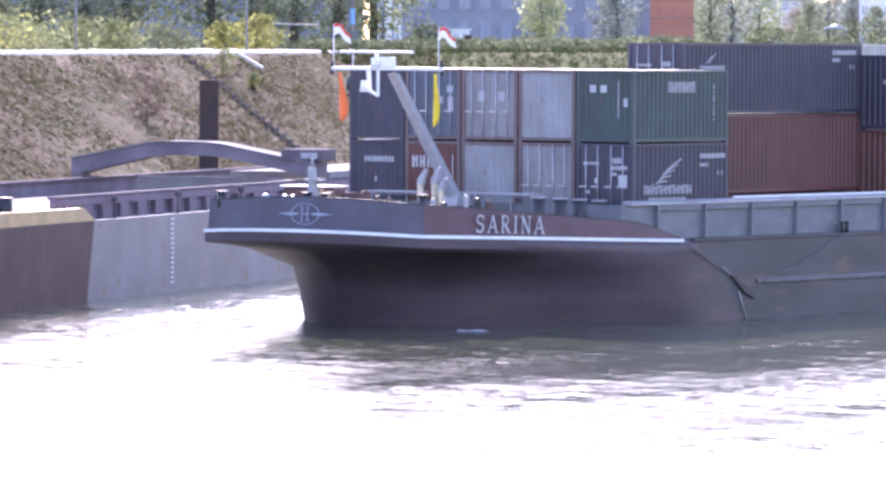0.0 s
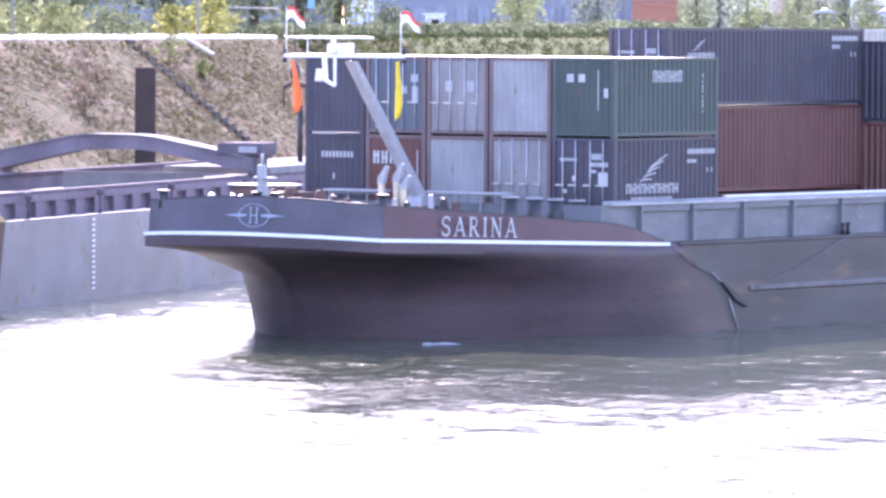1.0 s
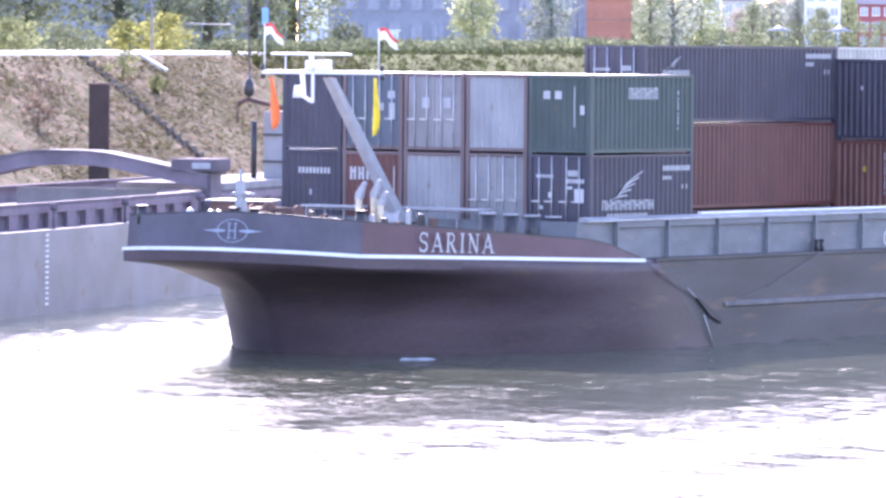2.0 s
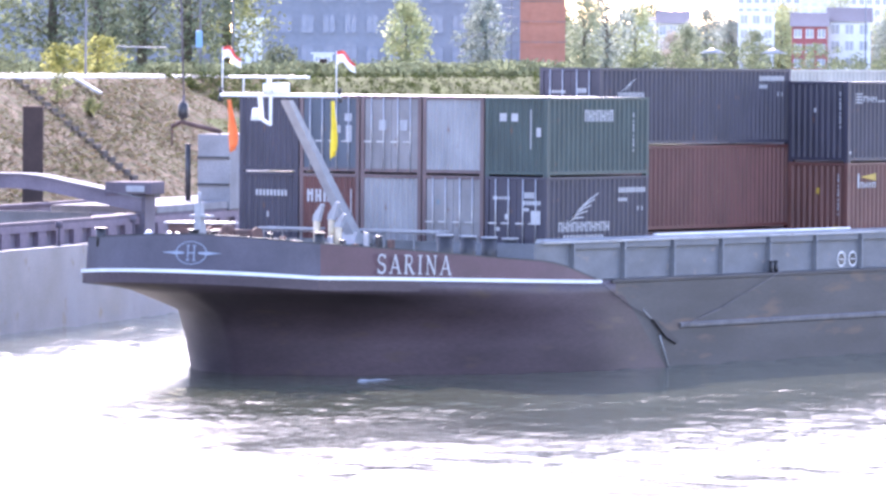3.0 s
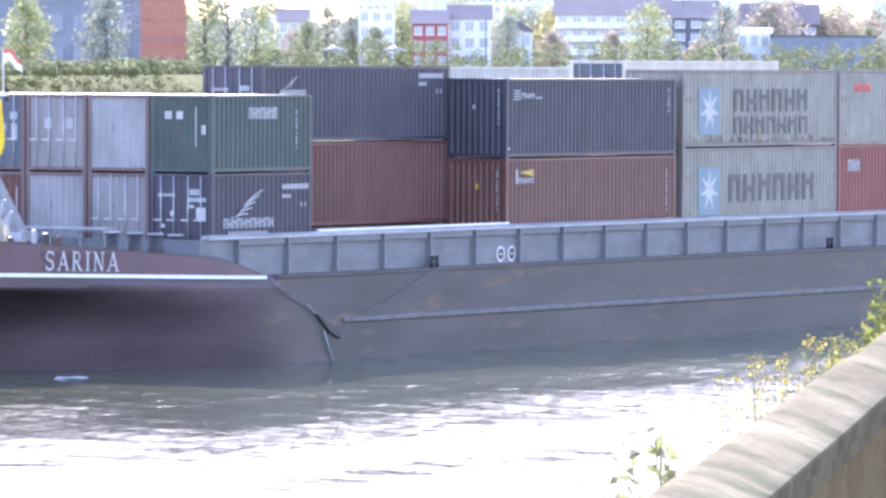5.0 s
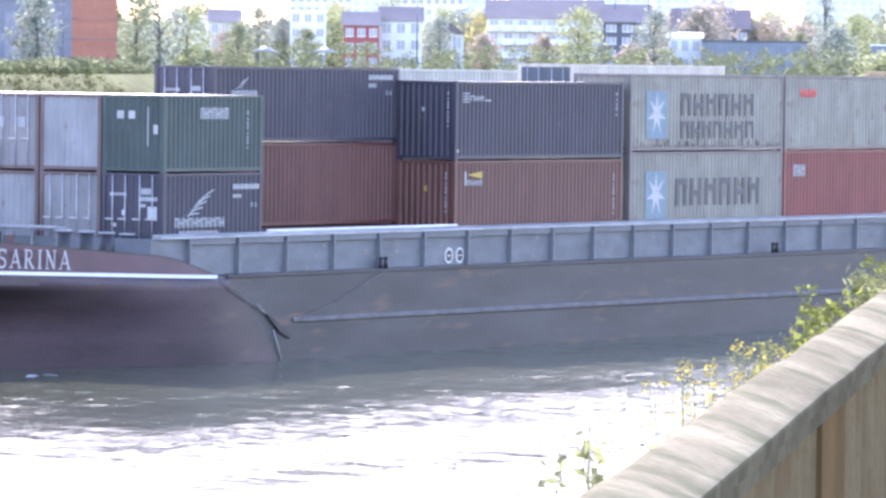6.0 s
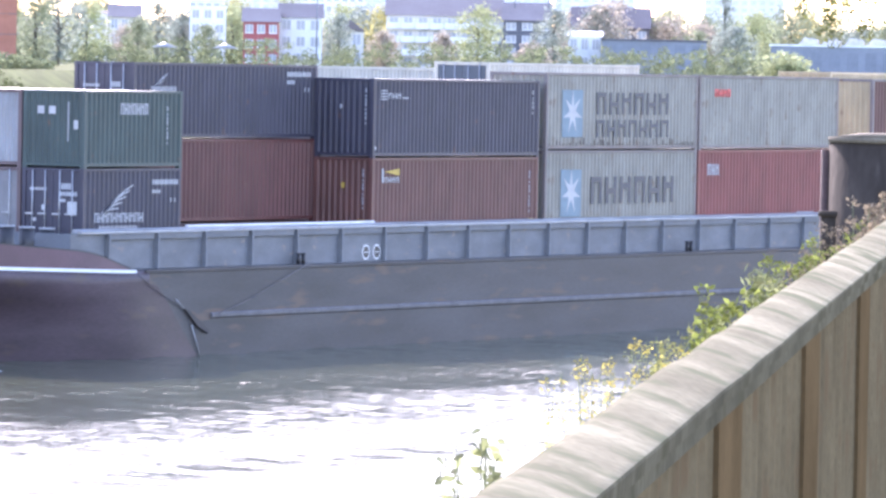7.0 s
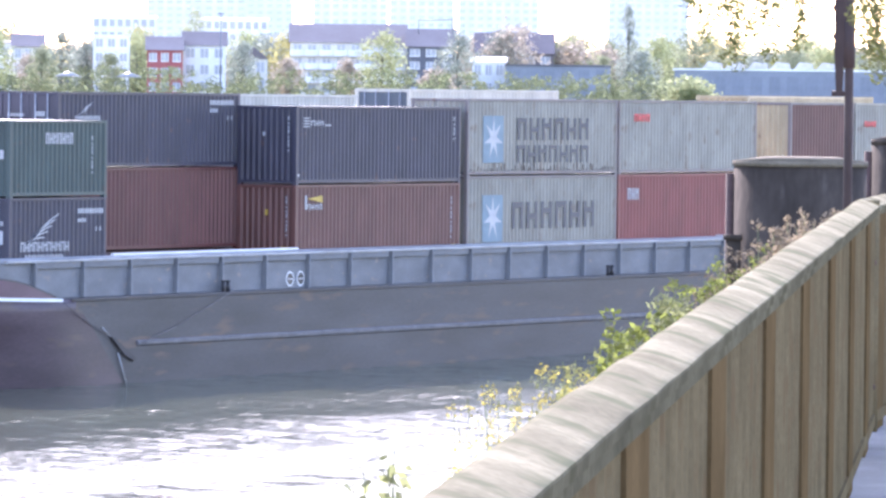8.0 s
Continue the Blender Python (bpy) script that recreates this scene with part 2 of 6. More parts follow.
M_LEDGETOP = mat("worn_pale_ledge_paint", (0.34, 0.345, 0.35), 0.45, 0, 0.2, 1.2, 0.05, 14, (0.25, 0.2, 0.17), 0.2)
M_STRAKE = mat("strake_highlight_grey", (0.135, 0.125, 0.125), 0.6, 0, 0.3, 1.5, 0.1, 14)


def sarina():
    ship = new("container_barge")
    ship.matrix_world = Matrix.Translation(BARGE_AT)
    tagged(ship, "long dark maroon inland container barge with grey coaming under way", "barge")
    MOVING.append(ship)
    st = ring(STRIPE)
    low = ring([[(x, y, z - 0.42) for x, y, z in h] for h in STRIPE])
    l2 = ring(([(21.8, -1.33, 2.4), (19.4, -1.19, 2.42), (16.5, -0.58, 2.5), (14.0, 0.15, 2.55), (11.8, 0.95, 2.6)],
               [(11.8, 0.95, 2.6), (9.9, 2.7, 2.6), (8.9, 4.5, 2.6), (8.5, 6.22, 2.6)]))
    l3 = ring(([(22.4, -1.33, 1.9), (20.4, -1.25, 1.9), (18.6, -0.9, 1.9), (16.9, -0.3, 1.9), (15.3, 0.45, 1.9)],
               [(15.3, 0.45, 1.9), (12.7, 2.4, 1.9), (10.9, 4.3, 1.9), (10.0, 6.22, 1.9)]))
    l4 = ring(([(23.4, -1.33, 0.9), (21, -1.27, 0.95), (19.2, -0.98, 1), (17.5, -0.4, 1.0), (15.9, 0.38, 1.0)],
               [(15.9, 0.38, 1.0), (13.1, 2.4, 1.0), (11.3, 4.3, 1.0), (10.5, 6.22, 1.0)]))
    l5 = ring(([(25.2, -1.33, -0.8), (22.0, -1.27, -0.8), (20.2, -0.98, -0.8), (18.2, -0.4, -0.8), (16.5, 0.38, -0.8)],
               [(16.5, 0.38, -0.8), (13.6, 2.4, -0.8), (11.8, 4.3, -0.8), (11.0, 6.22, -0.8)]))
    bm = bmesh.new()
    rows = loft(bm, [st, low, l2, l3, l4, l5])
    for f in bm.faces:
        f.smooth = f.calc_center_median().z < 2.95
    bm.faces.new(rows[0])
    part("bow_hull", bm, M_HULL, ship, "dark maroon raked bow plating")
    # bulwark with thickness, open above
    top = ring(TOP)
    foot = ring(([(x + 0.01, y + 0.05, z) for x, y, z in [(20.3, -1.29, 2.95), (18.4, -1.03, 3.0), (16.3, -0.55, 3.05), (12.5, 0.47, 3.17), (8.85, 1.52, 3.27)]],
                 [(8.85, 1.57, 3.27), (8.5, 2.9, 3.34), (8.35, 4.4, 3.38), (8.3, 6.22, 3.40)]))
    inner = [Vector((p.x + (0.12 if p.x < 9.5 else 0.03), p.y + (0.10 if p.y < 6.2 else -0.10), p.z)) for p in top]
    deck = [Vector((p.x, p.y, min(p.z - 0.02, 4.05))) for p in inner]
    bm = bmesh.new()
    loft(bm, [foot, top, inner, deck])
    for f in bm.faces:
        if f.calc_center_median().x < 8.88 and 1.5 < f.calc_center_median().y < 10.94:
            f.material_index = 1
    side = part("bulwark", bm, M_BULWARK, ship, "maroon bulwark with a slate-grey front")
    side.data.materials.append(M_BOWGREY)
    bm = bmesh.new()
    rim_a = [p + Vector((0, 0, 0.05)) for p in top]
    rim_b = [p + Vector((0, 0, 0.05)) for p in inner]
    loft(bm, [top, rim_a, rim_b, inner])
    part("bulwark_cap", bm, M_DARK, ship)
    bm = bmesh.new()
    bm.faces.new([bm.verts.new(p) for p in deck if p.x < 18.3])
    part("foredeck", bm, M_DECK, ship, "grey painted foredeck")
    bm = bmesh.new()
    a = [p + Vector((-0.03 if p.x < 9 else 0, -0.03 if p.y < 6.2 else 0.03, -0.035)) for p in st if p.x < 20.7]
    loft(bm, [[p + Vector((0, 0, dz)) for p in a] for dz in (-0.05, 0.06)] + [[p + Vector((0.06, 0.06 if p.y < 6.2 else -0.06, 0.06)) for p in a]])
    part("stripe", bm, M_WHITE, ship, "white painted line along the sheer")
    # straight body
    bm = bmesh.new()
    pr = [(-1.3, -0.8), (-1.3, 2.85), (-1.36, 2.87), (-1.36, 2.95), (-1.25, 2.95)]
    pr = pr + [(12.44 - y, z) for y, z in pr[::-1]]
    prism(bm, pr, 0.0, 108.0, lambda y, z, x: (x if x > 1 else 21.0 + (2.95 - z) * 0.8, y, z))
    part("hull", bm, M_HULLGREY, ship, "dark grey straight hull side with rubbing strakes")
    # Strake is paler than the hull: a highlight put into its colour.
    bm = bmesh.new()
    prism(bm, [(-1.38, 1.30), (-1.38, 1.40), (-1.29, 1.46), (-1.29, 1.24)], 25.2, 108.0, lambda y, z, x: (x, y, z))
    part("rubbing_strake", bm, M_STRAKE, ship, "rubbing strake in a pale highlight tone")
    # coaming: wall, top ledge, ribs
    for y, s in ((-0.45, 1), (12.89, -1)):
        bm = bmesh.new()
        box(bm, 17.8, 104, y, y + 0.08 * s, 2.94, 4.18)
        part("coaming", bm, M_COAM, ship, "grey painted hatch coaming")
        bm = bmesh.new()
        prism(bm, [(y - 0.16 * s, 4.16), (y - 0.16 * s, 4.24), (y + 0.2 * s, 4.31), (y + 0.2 * s, 4.16)], 18.2, 104, lambda u, w, x: (x, u, w))
        part("coaming_ledge", bm, M_LEDGETOP, ship, "paler worn coaming ledge")
    # A white strip is added along the coaming beside the empty slot.
    bm = bmesh.new()
    box(bm, 25.45, 37.95, -0.2, -0.08, 4.3, 4.37, 0.01)
    part("hold_edge", bm, M_WHITE, ship, "thin added white strip along the open hold")
    bm = bmesh.new()
    box(bm, 17.8, 18.0, -0.37, 12.81, 2.94, 4.17)
    part("end_coaming", bm, M_COAM, ship)
    bm = bmesh.new()
    box(bm, 0, 0.12, -0.62, -0.45, 2.94, 4.16, 0.01)
    box(bm, 0.14, 2.88, -0.56, -0.45, 3.95, 4.15, 0.01)
    rib = part("rib", bm, M_COAM, ship)
    rib.location = (19.9, 0, 0)
    x = 19.9
    for i in range(26):
        x += 3.02
        shared("rib", rib.data, ship, pose(x, 0, 0))
    bm = bmesh.new()
    for x0, x1, z in ((18.0, 25.9, 3.70), (25.9, 50.5, 3.76), (50.5, 103, 3.92)):
        box(bm, x0, x1, -0.3, 12.7, 2.9, z)
    box(bm, 25.92, 38.6, 2.45, 12.6, 3.7, 4.3)
    part("hold_floor", bm, M_RUST, ship, "rust-red hold floor")
    # twin bollards on the side deck
    bm = bmesh.new()
    for dx in (0, 0.32):
        tube(bm, (dx, -0.95, 2.94), (dx, -0.95, 3.30), 0.075)
        tube(bm, (dx, -0.95, 3.30), (dx, -0.95, 3.35), 0.095)
    boll = part("bollard", bm, M_DARK, ship)
    boll.location = (31.5, 0, 0)
    for x in (60.5, 84):
        shared("bollard", boll.data, ship, pose(x, 0, 0))
    for x in (36.9, 37.65):
        bm = bmesh.new()
        bmesh.ops.create_circle(bm, cap_ends=True, segments=24, radius=0.27, matrix=pose(x, -0.47, 3.28, 90, 0, 0))
        part("sign_disc", bm, M_WHITE, ship, "round white sign with a dark mark")
        bm = bmesh.new()
        bmesh.ops.create_circle(bm, cap_ends=True, segments=20, radius=0.215, matrix=pose(x, -0.477, 3.28, 90, 0, 0))
        part("sign_mark", bm, M_DARK, ship)
        bm = bmesh.new()
        box(bm, x - 0.14, x + 0.14, -0.49, -0.48, 3.26, 3.29)
        part("sign_bar", bm, M_WHITE, ship)
    return ship


SHIP = sarina()


# ---- containers ----
def corrugated(bm, length, height, put, pitch=0.28, depth=0.07):
    """A ribbed steel sheet; put(u, out, z): along the sheet, outwards, up."""
    prof, n = [], max(2, round(length / pitch))
    p = length / n
    for i in range(n):
        prof += [(i * p, 0), (i * p + 0.28 * p, 0), (i * p + 0.5 * p, -depth), (i * p + 0.78 * p, -depth)]
    prof.append((length, 0))
    a = [bm.verts.new(put(u, d, 0)) for u, d in prof]
    b = [bm.verts.new(put(u, d, height)) for u, d in prof]
    for i in range(len(a) - 1):
        bm.faces.new((a[i], a[i + 1], b[i + 1], b[i]))


def container(x, y, z, length, height, material, label, doors=False, end_material=None, frame_material=None):
    """A steel box container whose lower near bow corner is at x, y, z in the barge's space."""
    W = 2.438
    c = new("container")
    c.matrix_world = Matrix.Translation(BARGE_AT + Vector((x, y, z)))
    tagged(c, label, "container", group="containers on the barge")
    MOVING.append(c)
    bm = bmesh.new()
    for px in (0, length - 0.14):
        for py in (0, W - 0.14):
            box(bm, px, px + 0.14, py, py + 0.14, 0, height)
    for py in (0.004, W - 0.084):
        box(bm, 0.14, length - 0.14, py, py + 0.08, height - 0.09, height - 0.004)
        box(bm, 0.14, length - 0.14, py, py + 0.08, 0.07, 0.18)
    for px in (0.004, length - 0.104):
        box(bm, px, px + 0.1, 0.14, W - 0.14, height - 0.12, height - 0.004)
        box(bm, px, px + 0.1, 0.14, W - 0.14, 0.07, 0.18)
    for px in (-0.006, length - 0.172):
        for py in (-0.006, W - 0.156):
            for pz in (0.0, height - 0.118):
                box(bm, px, px + 0.178, py, py + 0.162, pz, pz + 0.118)
    box(bm, 0.1, length - 0.1, 0.08, W - 0.08, 0.10, 0.15)
    part("frame", bm, frame_material or material, c)
    for face, py, s in (("side_panel", 0.02, 1), ("side_panel", W - 0.02, -1)):
        bm = bmesh.new()
        corrugated(bm, length - 0.28, height - 0.25, lambda u, d, h: (0.14 + u, py - d * s, 0.16 + h))
        part(face, bm, material, c)
    for px, s, bow in ((0.03, 1, True), (length - 0.03, -1, False)):
        if doors and bow:
            for j in (0, 1):
                bm = bmesh.new()
                y0 = 0.15 + j * 1.075
                box(bm, px, px + 0.05, y0, y0 + 1.06, 0.16, height - 0.13, 0.01)
                for q in range(1, 5):
                    box(bm, px - 0.018, px + 0.01, y0 + 0.08, y0 + 0.98, 0.16 + q * (height - 0.3) / 5 - 0.03, 0.16 + q * (height - 0.3) / 5 + 0.03)
                leaf = part("door", bm, end_material or material, c)
                for q in (0.28, 0.78):
                    bm = bmesh.new()
                    tube(bm, (px - 0.05, y0 + q, 0.1), (px - 0.05, y0 + q, height - 0.06), 0.022, n=6)
                    box(bm, px - 0.075, px - 0.02, y0 + q - 0.03, y0 + q + 0.28, 1.05, 1.10)
                    part("lock_rod", bm, M_ROD, leaf)
        else:
            bm = bmesh.new()
            corrugated(bm, W - 0.28, height - 0.28, lambda u, d, h: (px - d * s, 0.14 + u, 0.16 + h), 0.25, 0.045)
            part("end_panel", bm, end_material if (end_material and bow) else material, c)
    # One pale roof tone for every container, whatever its side colour.
    bm = bmesh.new()
    box(bm, 0.1, length - 0.1, 0.08, W - 0.08, height - 0.05, height - 0.01)
    part("roof", bm, M_ROOF, c, "pale steel roof")
    c["height"] = height
    return c


def mark(c, name, x0, x1, z0, z1, material, end=False, label=""):
    """A plain painted bar on a container's near side, or on its bow end (x: across)."""
    bm = bmesh.new()
    if end:
        box(bm, -0.01, -0.004, x0, x1, z0, z1)
    else:
        box(bm, x0, x1, -0.008, 0.008, z0, z1)
    return part(name, bm, material, c, label)


def steel(name, rgb, wear=(0.16, 0.08, 0.05), amount=0.12):
    return mat(name, rgb, 0.5, 0, 0.16, 0.9, 0.06, 18, wear, amount, (1.5, 1.5, 0.7), 0.06)


M_ROD = mat("galvanised_rod", (0.45, 0.45, 0.46), 0.4, 0.5, 0.2, 4, 0.05, 30)
M_ROOF = mat("pale_roof_steel", (0.62, 0.60, 0.58), 0.5, 0, 0.2, 1, 0.1, 15)
C_NAVY = steel("navy_container_paint", (0.044, 0.040, 0.058))
C_BLUE = steel("blue_container_paint", (0.07, 0.088, 0.112))
C_GREY = steel("grey_container_paint", (0.21, 0.205, 0.21))
C_LGREY = steel("light_grey_container_paint", (0.26, 0.265, 0.275))
C_GREEN = steel("green_container_paint", (0.042, 0.066, 0.062))
C_RED = steel("red_brown_container_paint", (0.125, 0.042, 0.036))
C_RUST = steel("rust_brown_container_paint", (0.135, 0.056, 0.045), amount=0.05)
C_MGREY = steel("pale_grey_container_paint", (0.282, 0.26, 0.215), (0.22, 0.17, 0.13), 0.35)
C_BRED = steel("bright_red_container_paint", (0.22, 0.058, 0.05), amount=0.08)
C_TAN = steel("tan_container_paint", (0.42, 0.33, 0.2))
C_MAROON = steel("maroon_container_paint", (0.13, 0.052, 0.042))
C_FRAME = steel("rusty_frame_paint", (0.13, 0.088, 0.088))
C_POST = steel("weathered_brown_frame_paint", (0.19, 0.155, 0.145), amount=0.3)
C_BEIGE = steel("beige_container_paint", (0.5, 0.48, 0.42))

F0, H1 = 3.70, 2.60
BOX = {}


def front_stack():
    cols = [(C_GREEN, "dark green twenty-foot container on the bow stack", False, C_NAVY, "navy twenty-foot container with white wing mark", True),
            (C_LGREY, "light grey ribbed container on the bow stack", False, C_GREY, "grey container with closed doors", True),
            (C_GREY, "grey container with closed doors and placards", True, C_LGREY, "light grey ribbed container", False),
            (C_BLUE, "blue container with closed doors and white placards", True, C_RED, "red-brown tank-type container with white letters", False),
            (C_NAVY, "dark navy ribbed container", False, C_NAVY, "dark navy ribbed container with a white number strip", False)]
    for i, (m1, t1, d1, m0, t0, d0) in enumerate(cols):
        BOX["low", i] = container(19.21, i * 2.5, F0, 6.06, H1, m0, t0, d0, None, C_FRAME if i in (1, 2, 3) else None)
        BOX["up", i] = container(19.21, i * 2.5, F0 + H1, 6.06, H1, m1, t1, d1, None, C_FRAME if i in (1, 2, 3) else None)


front_stack()
BOX["nte_low"] = container(38.05, 0, 3.76, 12.19, 2.84, C_RUST, "rust-brown forty-foot container with a yellow mark")
BOX["nte_up"] = container(38.05, 0, 6.60, 12.19, 2.84, C_NAVY, "navy forty-foot container with small white marks")
BOX["mae_low"] = container(50.78, 0, 3.92, 12.19, 2.92, C_MGREY, "pale grey forty-foot container with blue star panel", False, None, C_POST)
BOX["mae_up"] = container(50.78, 0, 6.84, 12.19, 2.92, C_MGREY, "pale grey rust-streaked forty-foot container with blue star panel", False, None, C_POST)
BOX["dai_low"] = container(63.12, 0, 3.92, 12.19, 2.92, C_BRED, "bright red forty-foot container")
BOX["ocl_up"] = container(63.12, 0, 6.84, 12.19, 2.92, C_MGREY, "pale grey forty-foot container with a small red mark", False, None, C_POST)
BOX["mar_low"] = container(78.5, 0, 3.92, 6.06, 2.90, C_MAROON, "maroon twenty-foot container in the near row")
BOX["mar_up"] = container(78.5, 0, 6.82, 6.06, 2.90, C_MAROON, "maroon twenty-foot container with tan bow end", False, C_TAN, C_POST)
BOX["whi_low"] = container(84.75, 0, 3.92, 6.06, 2.90, C_MGREY, "pale grey twenty-foot container")
BOX["whi_up"] = container(84.75, 0, 6.82, 6.06, 2.90, C_MGREY, "pale grey twenty-foot container with a small red mark")
BOX["nyk_low"] = container(26.1, 2.5, 4.30, 12.19, 2.92, C_RED, "red-brown forty-foot container across the empty slot")
BOX["nyk_up"] = container(26.1, 2.5, 7.22, 12.19, 2.64, C_NAVY, "navy forty-foot container with white wing mark", True)
BOX["b_low"] = container(38.9, 5.0, 3.76, 12.19, 3.04, C_BEIGE, "beige forty-foot container in the third row")
BOX["b_up"] = container(38.9, 5.0, 6.80, 12.19, 3.04, C_BEIGE, "beige forty-foot container in the third row")
BOX["s_low"] = container(55.24, 5.0, 3.92, 12.19, 3.09, C_BEIGE, "beige forty-foot container in the third row")
BOX["s_up"] = container(55.24, 5.0, 7.01, 12.19, 3.09, C_BEIGE, "beige forty-foot container with blue-grey doors in the third row", True, C_BLUE)
BOX["t_low"] = container(79.6, 2.5, 3.92, 12.19, 3.03, C_TAN, "tan forty-foot container in the second row")
BOX["t_up"] = container(79.6, 2.5, 6.95, 12.19, 3.03, C_TAN, "tan forty-foot container in the second row")


# ---- painted marks on the containers: plain bars for names, numbers and signs ----
P_WHITE = mat("white_lettering_paint", (0.42, 0.42, 0.43), 0.5, 0, 0.12, 3, 0.0)
P_DARK = mat("dark_grey_lettering_paint", (0.035, 0.042, 0.06), 0.5, 0, 0.12, 3, 0.0)
P_SKY = mat("sky_blue_panel_paint", (0.15, 0.225, 0.265), 0.5, 0, 0.12, 2, 0.0)
P_YEL = mat("yellow_sign_paint", (0.5, 0.33, 0.06), 0.5, 0, 0.12, 3, 0.0)
P_RED = mat("red_lettering_paint", (0.75, 0.10, 0.09), 0.5, 0, 0.12, 3, 0.0)


def word_bars(c, x, z, w, h, n, material, end=False, gap=0.3):
    """n upright bars side by side in place of a word."""
    p = w / n
    for i in range(n):
        mark(c, "lettering_bar", x + i * p, x + i * p + p * (1 - gap), z, z + h, material, end)


def wing(c, x, z, s):
    """A white wing drawn with five curved feather strokes."""
    for i in range(5):
        bm = bmesh.new()
        a = Vector((x + s * 0.05 * i, 0, z + s * 0.02 * i))
        b = Vector((x + s * (0.60 + 0.13 * i), 0, z + s * (0.10 + 0.115 * i)))
        m = (a + b) / 2 + Vector((-0.10 * s, 0, 0.05 * s))
        pts = [(a * (1 - t) ** 2 + m * 2 * t * (1 - t) + b * t * t) for t in (0, 0.25, 0.5, 0.75, 1)]
        up = [(p.x, p.z + 0.030 * s * (1.2 - 0.5 * k / 4)) for k, p in enumerate(pts)]
        prism(bm, [(p.x, p.z) for p in pts] + up[::-1], -0.008, 0.004, lambda u, v, w: (u, w, v))
        part("wing_feather", bm, P_WHITE, c)


def star(c, x, z, w, h):
    mark(c, "blue_panel", x, x + w, z, z + h, P_SKY)
    bm = bmesh.new()
    o = []
    for i in range(14):
        r = (0.46, 0.15)[i % 2] * w
        a = i * math.pi / 7
        o.append((x + w / 2 + r * math.sin(a), z + h * 0.52 + r * 1.15 * math.cos(a)))
    prism(bm, o, -0.016, -0.009, lambda u, v, q: (u, q, v))
    part("star", bm, P_WHITE, c, "white seven-pointed star")


def lettering(c, x0, x1, z, h, n, material, stroke=0.26, end=False):
    """n plain blocks in a row, each of two uprights and a cross-piece, as broad as the painted sign."""
    p = (x1 - x0) / n
    w = p * 0.74
    t = min(w * 0.42, h * stroke)
    for k in range(n):
        a = x0 + k * p
        zc = z + (h - t) * (1.0, 0.45, 0.7)[k % 3]
        mark(c, "lettering_bar", a, a + t, z, z + h, material, end)
        mark(c, "lettering_bar", a + w - t, a + w, z, z + h, material, end)
        mark(c, "lettering_bar", a + t, a + w - t, zc, zc + t, material, end)


def number_strip(c, x, z, w, h, end=False):
    """A line of small figures, as plain thin bars."""
    word_bars(c, x, z, w, h, max(3, round(w / 0.15)), P_WHITE, end, 0.38)


def rod_number(c, x, z0, z1, end=False, w=0.045):
    """A column of small figures, as short bars."""
    n = max(3, round((z1 - z0) / 0.17))
    p = (z1 - z0) / n
    for k in range(n):
        mark(c, "number_bar", x, x + w, z0 + k * p, z0 + k * p + p * (0.45 + 0.2 * (k * 5 % 3)), P_WHITE, end)


